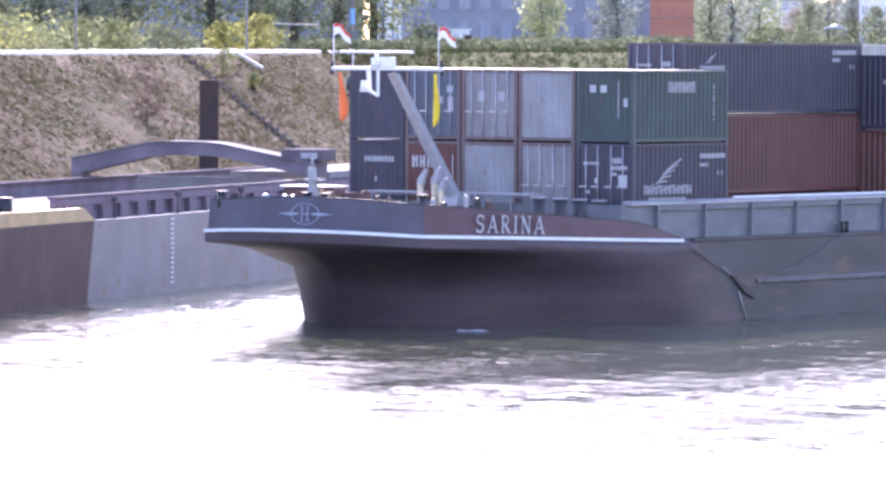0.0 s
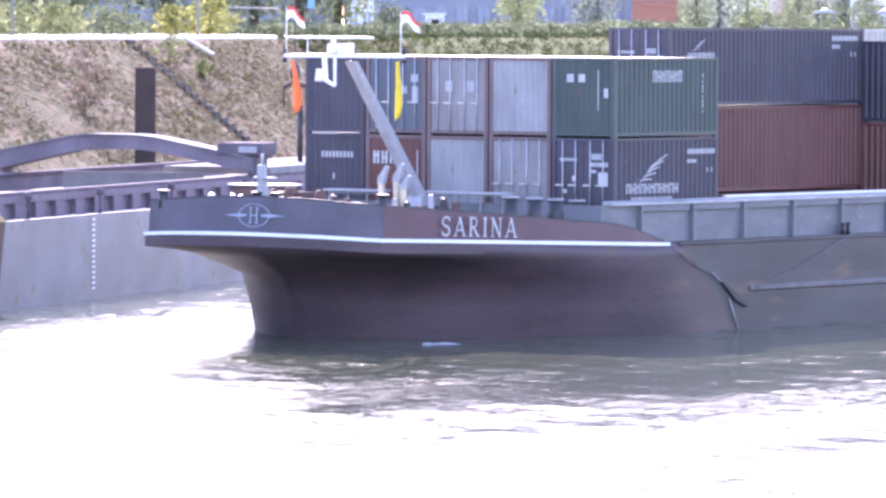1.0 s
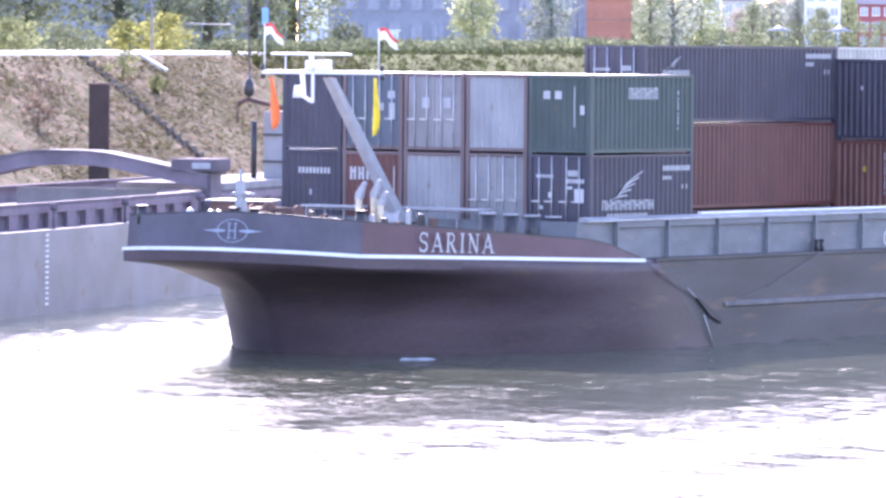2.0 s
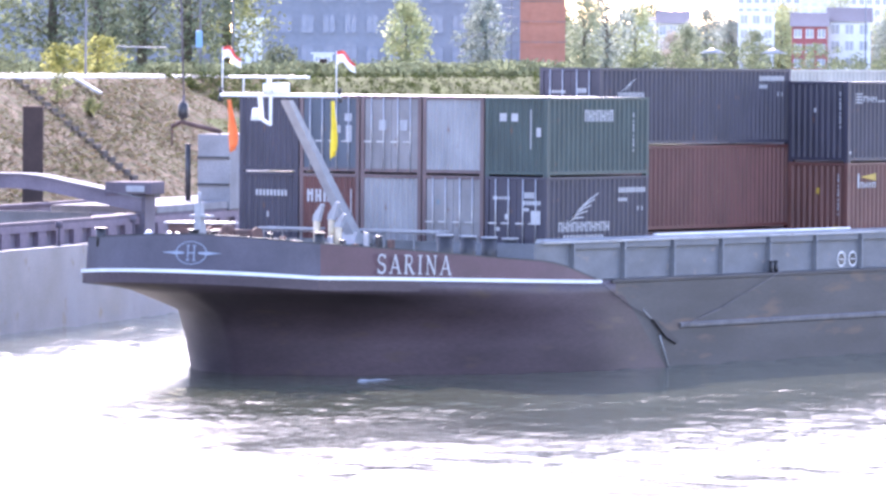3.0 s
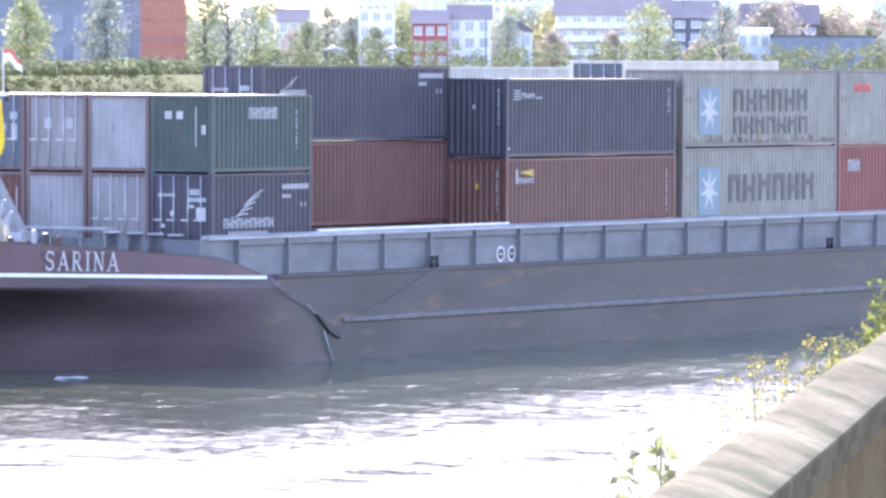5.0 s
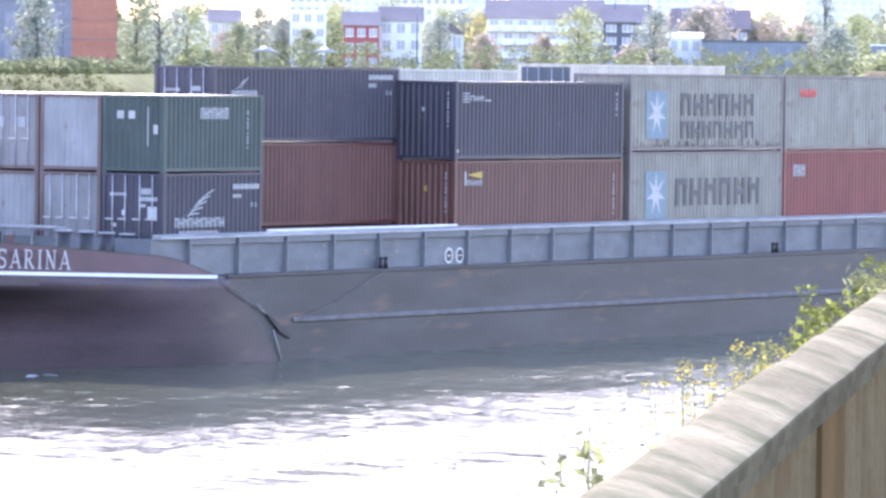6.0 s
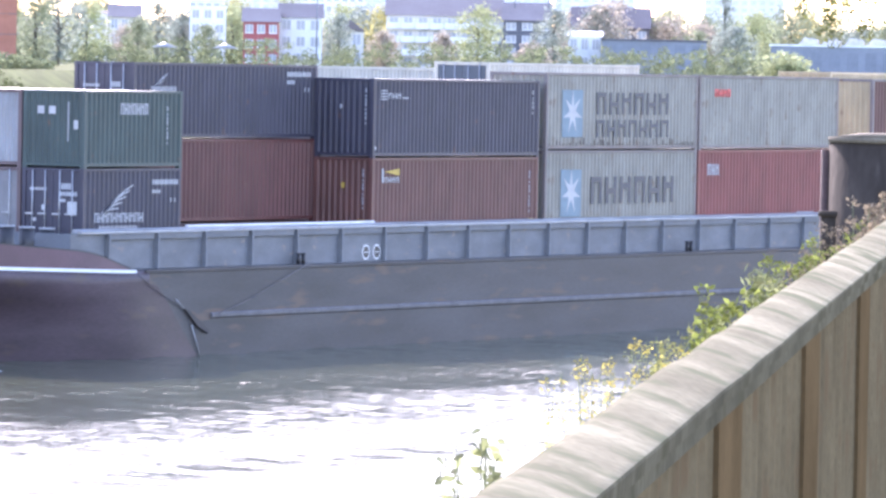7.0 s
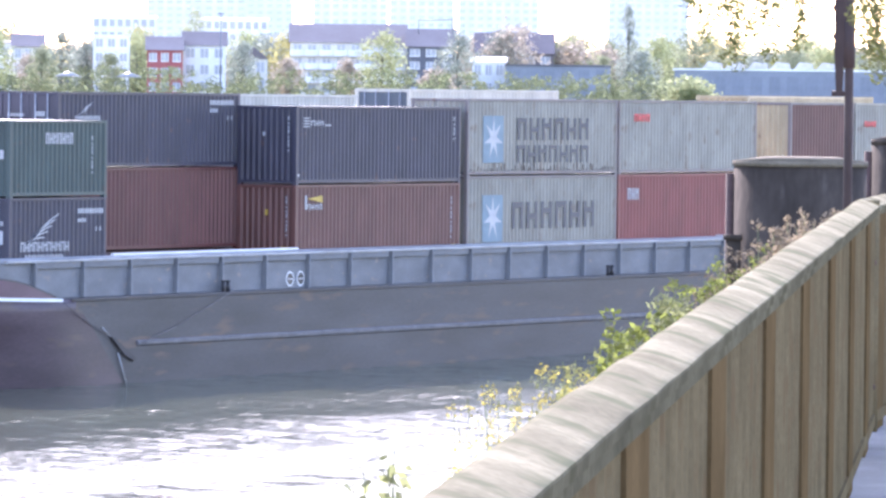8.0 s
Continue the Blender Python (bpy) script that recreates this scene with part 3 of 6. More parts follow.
def paint_marks():
    c = BOX["mae_up"]
    star(c, 1.22, 0.50, 1.6, 1.78)
    lettering(c, 3.95, 10.0, 1.36, 0.84, 6, P_DARK, 0.21)
    lettering(c, 3.95, 10.0, 0.50, 0.66, 7, P_DARK, 0.22)
    rng = random.Random(8)
    bm = bmesh.new()
    for k in range(44):
        x = 0.25 + k * 0.267 + rng.uniform(-0.05, 0.05)
        box(bm, x, x + rng.uniform(0.04, 0.10), -0.007, 0.008, 0.19, 0.25 + rng.random() ** 2 * 0.28)
    part("rust_streaks", bm, P_RUST, c, "short rust streaks along the bottom rail", "stuff")
    c = BOX["mae_low"]
    star(c, 1.22, 0.42, 1.6, 1.78)
    lettering(c, 3.6, 10.6, 0.90, 1.02, 6, P_DARK, 0.21)
    c = BOX["up", 0]
    lettering(c, 2.2, 3.95, 1.80, 0.38, 7, P_WHITE, 0.14)
    for y in (1.15, 1.60):
        mark(c, "placard", y, y + 0.26, 1.80, 2.06, P_WHITE, True)
    rod_number(c, 5.1, 0.8, 2.1)
    mark(c, "number_bar", 0.62, 0.66, 0.9, 2.2, P_WHITE, True)
    mark(c, "placard", 0.25, 0.42, 1.3, 1.6, P_WHITE, True)
    c = BOX["low", 0]
    wing(c, 1.15, 1.08, 1.7)
    lettering(c, 0.7, 3.75, 0.80, 0.32, 11, P_WHITE, 0.15)
    word_bars(c, 1.0, 0.56, 2.4, 0.13, 13, P_WHITE, gap=0.45)
    number_strip(c, 4.25, 2.05, 1.65, 0.17)
    number_strip(c, 4.25, 1.76, 0.55, 0.12)
    for x in (5.4, 5.65):
        mark(c, "number_bar", x, x + 0.05, 1.45, 1.6, P_WHITE)
    word_bars(c, 4.4, 0.25, 1.3, 0.07, 9, P_WHITE)
    word_bars(c, 1.45, 1.85, 0.7, 0.1, 6, P_WHITE, True)
    word_bars(c, 0.50, 1.9, 0.4, 0.2, 4, P_WHITE, True, 0.25)
    word_bars(c, 0.25, 1.68, 0.7, 0.14, 6, P_WHITE, True, 0.25)
    mark(c, "placard", 0.25, 0.62, 1.05, 1.5, P_WHITE, True)
    mark(c, "placard", 0.7, 0.9, 1.48, 1.58, P_WHITE, True)
    mark(c, "placard", 1.5, 1.64, 1.2, 1.38, P_WHITE, True)
    mark(c, "placard", 1.85, 2.05, 0.82, 0.94, P_WHITE, True)
    c = BOX["nyk_up"]
    wing(c, 1.35, 1.85, 0.75)
    lettering(c, 1.1, 2.75, 1.62, 0.2, 11, P_WHITE, 0.15)
    number_strip(c, 10.1, 2.22, 1.65, 0.17)
    number_strip(c, 10.1, 1.95, 0.55, 0.14)
    for x in (11.3, 11.55):
        mark(c, "number_bar", x, x + 0.06, 1.68, 1.84, P_WHITE)
    word_bars(c, 1.4, 1.78, 0.7, 0.1, 6, P_WHITE, True)
    word_bars(c, 0.55, 1.78, 0.4, 0.18, 4, P_WHITE, True, 0.25)
    word_bars(c, 0.2, 1.56, 0.8, 0.15, 6, P_WHITE, True, 0.25)
    c = BOX["nte_up"]
    lettering(c, 1.05, 2.0, 2.12, 0.2, 3, P_WHITE, 0.2)
    word_bars(c, 2.05, 2.12, 0.45, 0.06, 3, P_WHITE)
    for q in range(4):
        mark(c, "stripe_bar", 0.5, 0.95, 2.08 + q * 0.1, 2.12 + q * 0.1, P_WHITE)
    rod_number(c, 11.65, 1.6, 2.5)
    rod_number(c, 0.3, 1.2, 2.5, True)
    mark(c, "placard", 1.3, 1.4, 1.75, 1.9, P_WHITE, True)
    mark(c, "placard", 0.12, 0.22, 0.3, 0.4, P_WHITE)
    c = BOX["nte_low"]
    bm = bmesh.new()
    prism(bm, [(0.85, 2.34), (1.9, 2.46), (1.9, 2.2)], -0.010, 0.004, lambda u, v, w: (u, w, v))
    part("yellow_wedge", bm, P_YEL, c)
    mark(c, "lettering_bar", 0.68, 0.78, 1.95, 2.46, P_WHITE)
    lettering(c, 0.85, 1.95, 1.95, 0.2, 4, P_WHITE, 0.2)
    mark(c, "yellow_label", 11.55, 11.85, 0.22, 0.56, P_YEL)
    mark(c, "yellow_label", 0.25, 0.6, 0.22, 0.62, P_YEL, True)
    mark(c, "yellow_label", 1.15, 1.27, 1.75, 1.95, P_YEL, True)
    rod_number(c, 0.36, 1.0, 2.5, True)
    rod_number(c, 11.5, 0.8, 2.4)
    lettering(BOX["ocl_up"], 1.3, 2.7, 2.08, 0.3, 4, P_RED, 0.25)
    lettering(BOX["dai_low"], 0.8, 1.8, 1.92, 0.45, 3, P_WHITE, 0.16)
    word_bars(BOX["dai_low"], 8.6, 0.35, 1.6, 0.08, 10, P_WHITE)
    lettering(BOX["whi_up"], 0.9, 2.1, 1.9, 0.24, 4, P_RED, 0.25)
    rod_number(BOX["mar_up"], 5.2, 0.6, 2.5)
    c = BOX["low", 4]
    number_strip(c, 0.45, 1.82, 1.35, 0.2, True)
    mark(c, "placard", 1.2, 1.28, 1.1, 1.3, P_WHITE, True)
    c = BOX["low", 3]
    lettering(c, 1.2, 2.2, 1.65, 0.42, 3, P_WHITE, 0.22, True)
    mark(c, "number_bar", 0.3, 0.34, 1.0, 2.1, P_WHITE, True)
    c = BOX["up", 3]
    mark(c, "placard", 0.3, 0.6, 1.75, 2.0, P_PLAC, True)
    mark(c, "placard", 0.3, 0.55, 1.05, 1.6, P_PLAC, True)
    mark(c, "placard", 0.75, 0.95, 1.35, 1.6, P_PLAC, True)
    c = BOX["up", 2]
    for y in (0.55, 1.40):
        mark(c, "placard", y, y + 0.3, 1.45, 1.8, P_PLAC, True)
    mark(BOX["low", 1], "placard", 1.75, 1.85, 1.65, 1.8, P_SKY, True)


P_RUST = mat("dark_rust_stain", (0.12, 0.085, 0.065), 0.8, 0, 0.3, 4, 0.1)
P_PLAC = mat("faded_placard_paint", (0.33, 0.34, 0.36), 0.6, 0, 0.12, 3, 0.0)
paint_marks()


# ---- fittings on the foredeck ----
M_ORANGE = mat("orange_flag_cloth", (0.85, 0.20, 0.06), 0.8, 0, 0.1, 4, 0.1)
M_YELLOW = mat("yellow_flag_cloth", (0.80, 0.60, 0.05), 0.8, 0, 0.1, 4, 0.1)
M_CREAM = mat("white_flag_cloth", (0.85, 0.82, 0.72), 0.8, 0, 0.1, 4, 0.1)
M_REDC = mat("red_flag_cloth", (0.7, 0.08, 0.06), 0.8, 0, 0.1, 4, 0.1)
M_MAST = mat("pale_grey_mast_paint", (0.33, 0.33, 0.335), 0.5, 0, 0.12, 3, 0.05)
M_BRASS = mat("yellowed_vent_paint", (0.55, 0.45, 0.30), 0.4, 0.2, 0.15, 3, 0.05)


def flag(parent, x, y, z, w, h, material, name="flag", hang=True, sway=0.1):
    """A folded cloth, hanging down from (x, y, z) or streaming towards -y."""
    bm = bmesh.new()
    rows = []
    for i in range(9):
        t = i / 8
        row = []
        for j in range(9):
            u = j / 8
            if hang:
                fold = math.sin(u * 9 + t * 3) * 0.07
                row.append((x + fold + 0.05 * t, y - (u - 0.3) * w * (0.2 + 0.8 * math.sin(t ** 1.5 * 2.5)) - sway * t, z - t * h * (1 - 0.15 * u)))
            else:
                row.append((x + math.sin(u * 5 + t) * 0.08, y - u * w, z - t * h * (1 - 0.25 * u) - 0.34 * u * u + 0.07 * math.sin(u * 6)))
        rows.append(row)
    loft(bm, rows, smooth=True)
    ob = part(name, bm, material, parent)
    so = ob.modifiers.new("thickness", "SOLIDIFY")
    so.thickness = 0.012
    return ob


def serif_word():
    """The six painted capitals of the name with thin and thick strokes and serifs, in the x-z plane, facing -y."""
    bm = bmesh.new()
    H, thick, thin, foot = 0.62, 0.085, 0.045, 0.035

    def stroke(x0, z0, x1, z1, w):
        d = Vector((x1 - x0, 0, z1 - z0)).normalized()
        q = Vector((-d.z, 0, d.x)) * w / 2
        for y in (0,):
            bm.faces.new([bm.verts.new(Vector(p)) for p in ((x0 - q.x, y, z0 - q.z), (x1 - q.x, y, z1 - q.z), (x1 + q.x, y, z1 + q.z), (x0 + q.x, y, z0 + q.z))])

    def bow(pts, w):
        for a, b in zip(pts, pts[1:]):
            stroke(a[0], a[1], b[0] + (b[0] - a[0]) * 0.12, b[1] + (b[1] - a[1]) * 0.12, w)

    def serif(x, z, w=0.2):
        stroke(x - w / 2, z, x + w / 2, z, foot)

    def arc(cx, cz, rx, rz, a0, a1, n=10):
        return [(cx + rx * math.cos(radians(a0 + (a1 - a0) * i / n)), cz + rz * math.sin(radians(a0 + (a1 - a0) * i / n))) for i in range(n + 1)]
    x = 0.0
    for ch in "SARINA":
        if ch == "S":
            bow(arc(x + 0.19, 0.46, 0.15, 0.145, 30, 270), 0.06)
            bow(arc(x + 0.19, 0.165, 0.16, 0.15, 90, -150), 0.07)
            stroke(x + 0.345, 0.62, x + 0.345, 0.47, 0.035)
            stroke(x + 0.03, 0.16, x + 0.03, 0.0, 0.035)
            x += 0.56
        elif ch == "A":
            stroke(x + 0.05, 0, x + 0.26, H, thin)
            stroke(x + 0.24, H, x + 0.46, 0, thick)
            stroke(x + 0.13, 0.2, x + 0.38, 0.2, thin)
            serif(x + 0.05, 0.015, 0.17)
            serif(x + 0.46, 0.015, 0.2)
            x += 0.66
        elif ch == "R":
            stroke(x + 0.09, 0, x + 0.09, H, thick)
            bow([(x + 0.09, 0.6), (x + 0.22, 0.6)] + arc(x + 0.22, 0.455, 0.13, 0.145, 90, -90) + [(x + 0.09, 0.31)], 0.05)
            stroke(x + 0.2, 0.31, x + 0.42, 0, thick)
            serif(x + 0.09, 0.015)
            serif(x + 0.06, 0.605, 0.14)
            serif(x + 0.44, 0.015, 0.14)
            x += 0.64
        elif ch == "I":
            stroke(x + 0.09, 0, x + 0.09, H, thick)
            serif(x + 0.09, 0.015)
            serif(x + 0.09, 0.605)
            x += 0.36
        else:
            stroke(x + 0.08, 0, x + 0.08, H, thin)
            stroke(x + 0.06, H, x + 0.42, 0, thick)
            stroke(x + 0.42, 0, x + 0.42, H, thin)
            serif(x + 0.08, 0.015, 0.17)
            serif(x + 0.04, 0.605, 0.12)
            serif(x + 0.42, 0.605, 0.17)
            x += 0.66
    k = 0.0
    for f in bm.faces:
        k += 0.0004
        for v in f.verts:
            v.co.y = -k
    wid = x - 0.14
    bmesh.ops.transform(bm, matrix=Matrix.Translation((-1.5, 0, -0.26)) @ Matrix.Diagonal((3.0 / wid, 1, 0.98, 1)), verts=bm.verts)
    me = bpy.data.meshes.new("ship_name")
    bm.to_mesh(me)
    bm.free()
    return me


def foredeck_fittings():
    s = SHIP
    # raking signal mast
    bm = bmesh.new()
    a, b = Vector((17.3, 6.2, 4.1)), Vector((13.35, 6.2, 8.75))
    loft(bm, [[p + Vector((dx * w, dy, 0)) for dx, dy in ((-0.16, -0.17), (0.16, -0.17), (0.16, 0.17), (-0.16, 0.17))] for p, w in ((a, 1.5), (b, 0.8))], close=True, caps=True)
    part("mast", bm, M_MAST, s, "pale grey raking signal mast")
    bm = bmesh.new()
    prism(bm, [(16.7, 4.05), (17.9, 4.05), (17.7, 4.3), (16.9, 4.45)], 5.9, 6.5, lambda x, z, y: (x, y, z))
    part("mast_foot", bm, M_MAST, s)
    bm = bmesh.new()
    box(bm, 12.95, 13.1, 3.85, 8.6, 8.86, 8.98, 0.02)
    part("yard", bm, M_WHITE, s, "white cross yard")
    bm = bmesh.new()
    box(bm, 12.95, 13.1, 5.1, 8.25, 9.46, 9.54, 0.02)
    part("radar_scanner", bm, M_WHITE, s)
    bm = bmesh.new()
    tube(bm, (13.0, 6.65, 8.95), (13.0, 6.65, 9.30), 0.2, n=16)
    tube(bm, (13.0, 6.65, 9.30), (13.0, 6.65, 9.48), 0.08)
    part("radar_motor", bm, M_WHITE, s)
    bm = bmesh.new()
    box(bm, 12.85, 13.25, 6.0, 6.4, 8.98, 9.32, 0.04)
    part("junction_box", bm, M_WHITE, s)
    for dy, zt in ((8.55, 10.48), (4.0, 10.35), (7.7, 9.5)):
        bm = bmesh.new()
        tube(bm, (13.02, dy, 8.98), (13.02, dy, zt), 0.022, n=6)
        part("flag_staff", bm, M_WHITE, s)
    for dy in (8.6, 3.85):
        bm = bmesh.new()
        tube(bm, (13.0, dy, 8.98), (13.0, dy, 9.16), 0.07)
        tube(bm, (13.0, dy, 8.70), (13.0, dy, 8.86), 0.08)
        part("navigation_light", bm, M_DARK, s)
    bm = bmesh.new()
    prism(bm, [(7.1, 8.86), (7.0, 8.1), (6.62, 7.92), (6.62, 8.0), (6.9, 8.16), (6.95, 8.86)], 12.98, 13.06, lambda y, z, x: (x, y, z))
    box(bm, 12.98, 13.06, 6.57, 6.64, 7.95, 8.86)
    part("lamp_bracket", bm, M_WHITE, s)
    bm = bmesh.new()
    tube(bm, (12.8, 7.05, 8.1), (12.8, 7.05, 8.5), 0.16, 0.10, 14)
    part("searchlight", bm, M_WHITE, s)
    flag(s, 13.0, 8.3, 8.75, 0.46, 1.75, M_ORANGE, "orange_flag", True, 0.15)
    flag(s, 13.0, 4.15, 8.75, 0.36, 1.9, M_YELLOW, "yellow_flag", True, 0.0)
    flag(s, 13.0, 8.55, 10.45, 0.8, 0.11, M_REDC, "flag_stripe", False)
    flag(s, 13.0, 8.55, 10.34, 0.8, 0.27, M_CREAM, "flag_field", False)
    flag(s, 13.0, 4.0, 10.32, 0.8, 0.11, M_REDC, "flag_stripe", False)
    flag(s, 13.0, 4.0, 10.21, 0.8, 0.27, M_CREAM, "flag_field", False)
    # three vent pipes with slanted mouths
    for i, (dx, dy, h) in enumerate(((0, 0.25, 1.35), (0.2, -0.2, 1.42), (0.1, -0.55, 1.05))):
        bm = bmesh.new()
        x, y = 14.0 + dx, 5.2 + dy
        tube(bm, (x, y, 4.04), (x, y, 4.04 + h * 0.62), 0.11, n=14)
        part("vent_pipe", bm, M_BRASS, s, "yellowed vent pipe")
        bm = bmesh.new()
        prism(bm, [(y + 0.12, 4.04 + h * 0.6), (y - 0.12, 4.04 + h * 0.6), (y - 0.27, 4.04 + h), (y - 0.20, 4.04 + h * 1.03), (y + 0.10, 4.04 + h * 0.74)], x - 0.08, x + 0.08, lambda u, v, w: (w, u, v))
        part("vent_hood", bm, M_MAST, s)
    # low guard rails before the stack
    for y0, y1 in ((8.0, 10.3), (3.0, 6.6)):
        bm = bmesh.new()
        for z in (4.40,):
            tube(bm, (17.7, y0, z), (17.7, y1, z), 0.022, n=6)
        box(bm, 17.35, 18.0, y0, y1, 4.46, 4.53, 0.01)
        for k in range(4):
            y = y0 + (y1 - y0) * k / 3
            tube(bm, (17.7, y, 3.7), (17.7, y, 4.47), 0.03, n=6)
        part("guard_rail", bm, M_MAST, s, "low pale deck rail")
    for i, x in enumerate((14.5, 15.8, 17.0, 18.2)):
        bm = bmesh.new()
        tube(bm, (x, 0.75, 3.3), (x, 0.75, 4.46 - 0.06 * i), 0.26, n=16)
        part("mooring_bollard", bm, M_DARK, s, "thick dark mooring bollard")
        bm = bmesh.new()
        tube(bm, (x, 0.75, 4.46 - 0.06 * i), (x, 0.75, 4.52 - 0.06 * i), 0.28, n=16)
        part("bollard_cap", bm, M_MAST, s)
    for x, y, r, h in ((8.9, 10.3, 0.16, 0.4), (8.95, 6.6, 0.17, 0.42), (8.95, 5.85, 0.15, 0.4), (9.3, 1.95, 0.16, 0.42)):
        bm = bmesh.new()
        tube(bm, (x, y, 4.04), (x, y, 4.36 + h * 0.6), r, n=14)
        tube(bm, (x, y, 4.36 + h * 0.6), (x, y, 4.40 + h * 0.6), r * 1.3, n=14)
        part("fairlead_roller", bm, M_DARK, s)
    bm = bmesh.new()
    bmesh.ops.create_uvsphere(bm, u_segments=14, v_segments=10, radius=0.24, matrix=pose(10.2, 6.2, 4.55) @ Matrix.Diagonal((1, 1, 1.15, 1)))
    tube(bm, (10.2, 6.2, 4.04), (10.2, 6.2, 4.4), 0.2, n=14)
    for f in bm.faces:
        f.smooth = True
    part("capstan", bm, M_RUST, s, "round rusty capstan head")
    bm = bmesh.new()
    prism(bm, [(9.35, 4.05), (9.1, 5.5), (8.95, 5.5), (8.95, 4.05)], 6.35, 6.6, lambda x, z, y: (x, y, z))
    box(bm, 8.9, 9.2, 6.0, 6.75, 5.05, 5.12)
    tube(bm, (9.05, 6.47, 5.5), (9.05, 6.47, 5.85), 0.05)
    part("bow_light_post", bm, M_MAST, s)
    bm = bmesh.new()
    tube(bm, (10.4, 5.2, 4.45), (10.4, 7.0, 4.45), 0.2, n=16)
    for y in (5.2, 7.0):
        tube(bm, (10.4, y - 0.05, 4.42), (10.4, y + 0.05, 4.42), 0.3, n=18)
    box(bm, 10.0, 10.9, 5.1, 7.1, 4.04, 4.3)
    part("anchor_winch", bm, M_RUST, s)
    bm = bmesh.new()
    box(bm, 11.0, 12.2, 7.4, 9.2, 4.04, 4.75, 0.05)
    part("deck_locker", bm, M_RUST, s, "low brown deck locker")
    bm = bmesh.new()
    box(bm, 10.9, 12.3, 7.3, 9.3, 4.76, 4.82, 0.01)
    part("locker_lid", bm, M_MAST, s)
    for k, (x, y, r) in enumerate(((9.6, 8.9, 0.22), (9.9, 8.3, 0.2), (9.4, 7.6, 0.2))):
        bm = bmesh.new()
        bmesh.ops.create_icosphere(bm, subdivisions=2, radius=r * 0.7, matrix=pose(x, y, 4.3 + r * 0.5))
        for f in bm.faces:
            f.smooth = True
        part("buoy", bm, M_STEEL, s, "shiny round metal buoy")
    for k in range(12):
        bm = bmesh.new()
        x, y = 9.4 + 0.35 * k, 4.4 - 0.22 * k
        box(bm, x, x + 0.12 + 0.05 * (k % 3), y, y + 0.15, 4.04, 4.22 + 0.12 * (k * 7 % 4), 0.02)
        part("deck_fitting", bm, (M_MAST, M_DARK, M_RUST)[k % 3], s)
    # emblem: oval ring, crossbar letter shape and wings, on the front bulwark
    cx, cz = 6.22, 3.93
    fx = 8.27

    def on(y, z, off=0.0):
        return (fx - off + 0.09 * (z - 3.4) + 0.09 * abs(y - cx) ** 1.6 * 0.3, y, z)
    bm = bmesh.new()
    loft(bm, [[on(cx + r * 0.62 * math.cos(t), cz + r * 0.37 * math.sin(t), 0.03) for t in [i * math.tau / 32 for i in range(32)]] for r in (1.0, 0.93)], close=True)
    part("emblem_ring", bm, P_PALE, s)
    for k, (y0, y1, z0, z1) in enumerate(((0.10, 0.15, -0.22, 0.22), (-0.15, -0.10, -0.22, 0.22), (-0.10, 0.10, -0.02, 0.02), (0.05, 0.2, 0.22, 0.25), (0.05, 0.2, -0.25, -0.22), (-0.2, -0.05, 0.22, 0.25), (-0.2, -0.05, -0.25, -0.22))):
        bm = bmesh.new()
        bm.faces.new([bm.verts.new(on(cx + y, cz + z, 0.035)) for y, z in ((y0, z0), (y1, z0), (y1, z1), (y0, z1))])
        part("emblem_bar", bm, P_PALE, s)
    for sgn in (-1, 1):
        bm = bmesh.new()
        bm.faces.new([bm.verts.new(on(cx + sgn * y, cz + z, 0.032)) for y, z in ((0.28, -0.03), (0.62, -0.06), (1.2, 0.0), (0.62, 0.05), (0.28, 0.03))])
        part("emblem_wing", bm, P_PALE, s)
    # the ship's name on the near bulwark
    a, b = Vector((10.6, 1.06, 3.62)), Vector((14.2, 0.03, 3.50))
    d = (b - a).normalized()
    me = serif_word()
    me.materials.append(P_WHITE)
    word = new("ship_name", me)
    word.parent = s
    nrm = Vector((d.y, -d.x, 0)).normalized()
    upv = (Vector((0, 0, 1)) - d * d.z).normalized()
    m = Matrix((d, -nrm, upv)).transposed().to_4x4()
    word.matrix_basis = Matrix.Translation((a + b) / 2 + nrm * 0.1) @ m @ Matrix.Diagonal((1.0, 1, 1, 1))
    tagged(word, "white painted ship's name")
    # anchor in its pocket, shoulder seam and a slack wire
    bm = bmesh.new()
    prism(bm, [(23.45, 1.60), (23.62, 1.60), (25.05, 0.84), (24.95, 0.74), (24.3, 0.98)], -1.40, -1.29, lambda x, z, y: (x, y, z))
    part("anchor", bm, M_STRAKE2, s, "dark anchor housed against the hull")
    bm = bmesh.new()
    for a, b in (((20.45, -1.36, 2.85), (21.6, -1.37, 2.28)), ((21.6, -1.37, 2.28), (23.35, -1.37, 1.62))):
        tube(bm, a, b, 0.012, n=6)
    part("shoulder_seam", bm, M_STRAKE2, s)
    bm = bmesh.new()
    tube(bm, (23.95, -1.35, 1.05), (24.5, -1.35, 0.02), 0.022, n=6)
    tube(bm, (22.9, -1.37, 1.95), (23.4, -1.37, 1.62), 0.02, n=6)
    part("anchor_guard", bm, M_LEDGETOP, s)
    bm = bmesh.new()
    tube(bm, (25.4, -1.39, 1.36), (27.65, -1.39, 1.85), 0.014, n=6)
    tube(bm, (27.65, -1.39, 1.85), (31.4, -1.39, 2.98), 0.014, n=6)
    part("mooring_wire", bm, M_STRAKE, s)


M_STRAKE2 = mat("shaded_seam_paint", (0.042, 0.036, 0.038), 0.6, 0, 0.3, 1.5, 0.1, 14)
P_PALE = mat("pale_blue_emblem_paint", (0.28, 0.32, 0.39), 0.5, 0, 0.1, 3, 0.0)
foredeck_fittings()


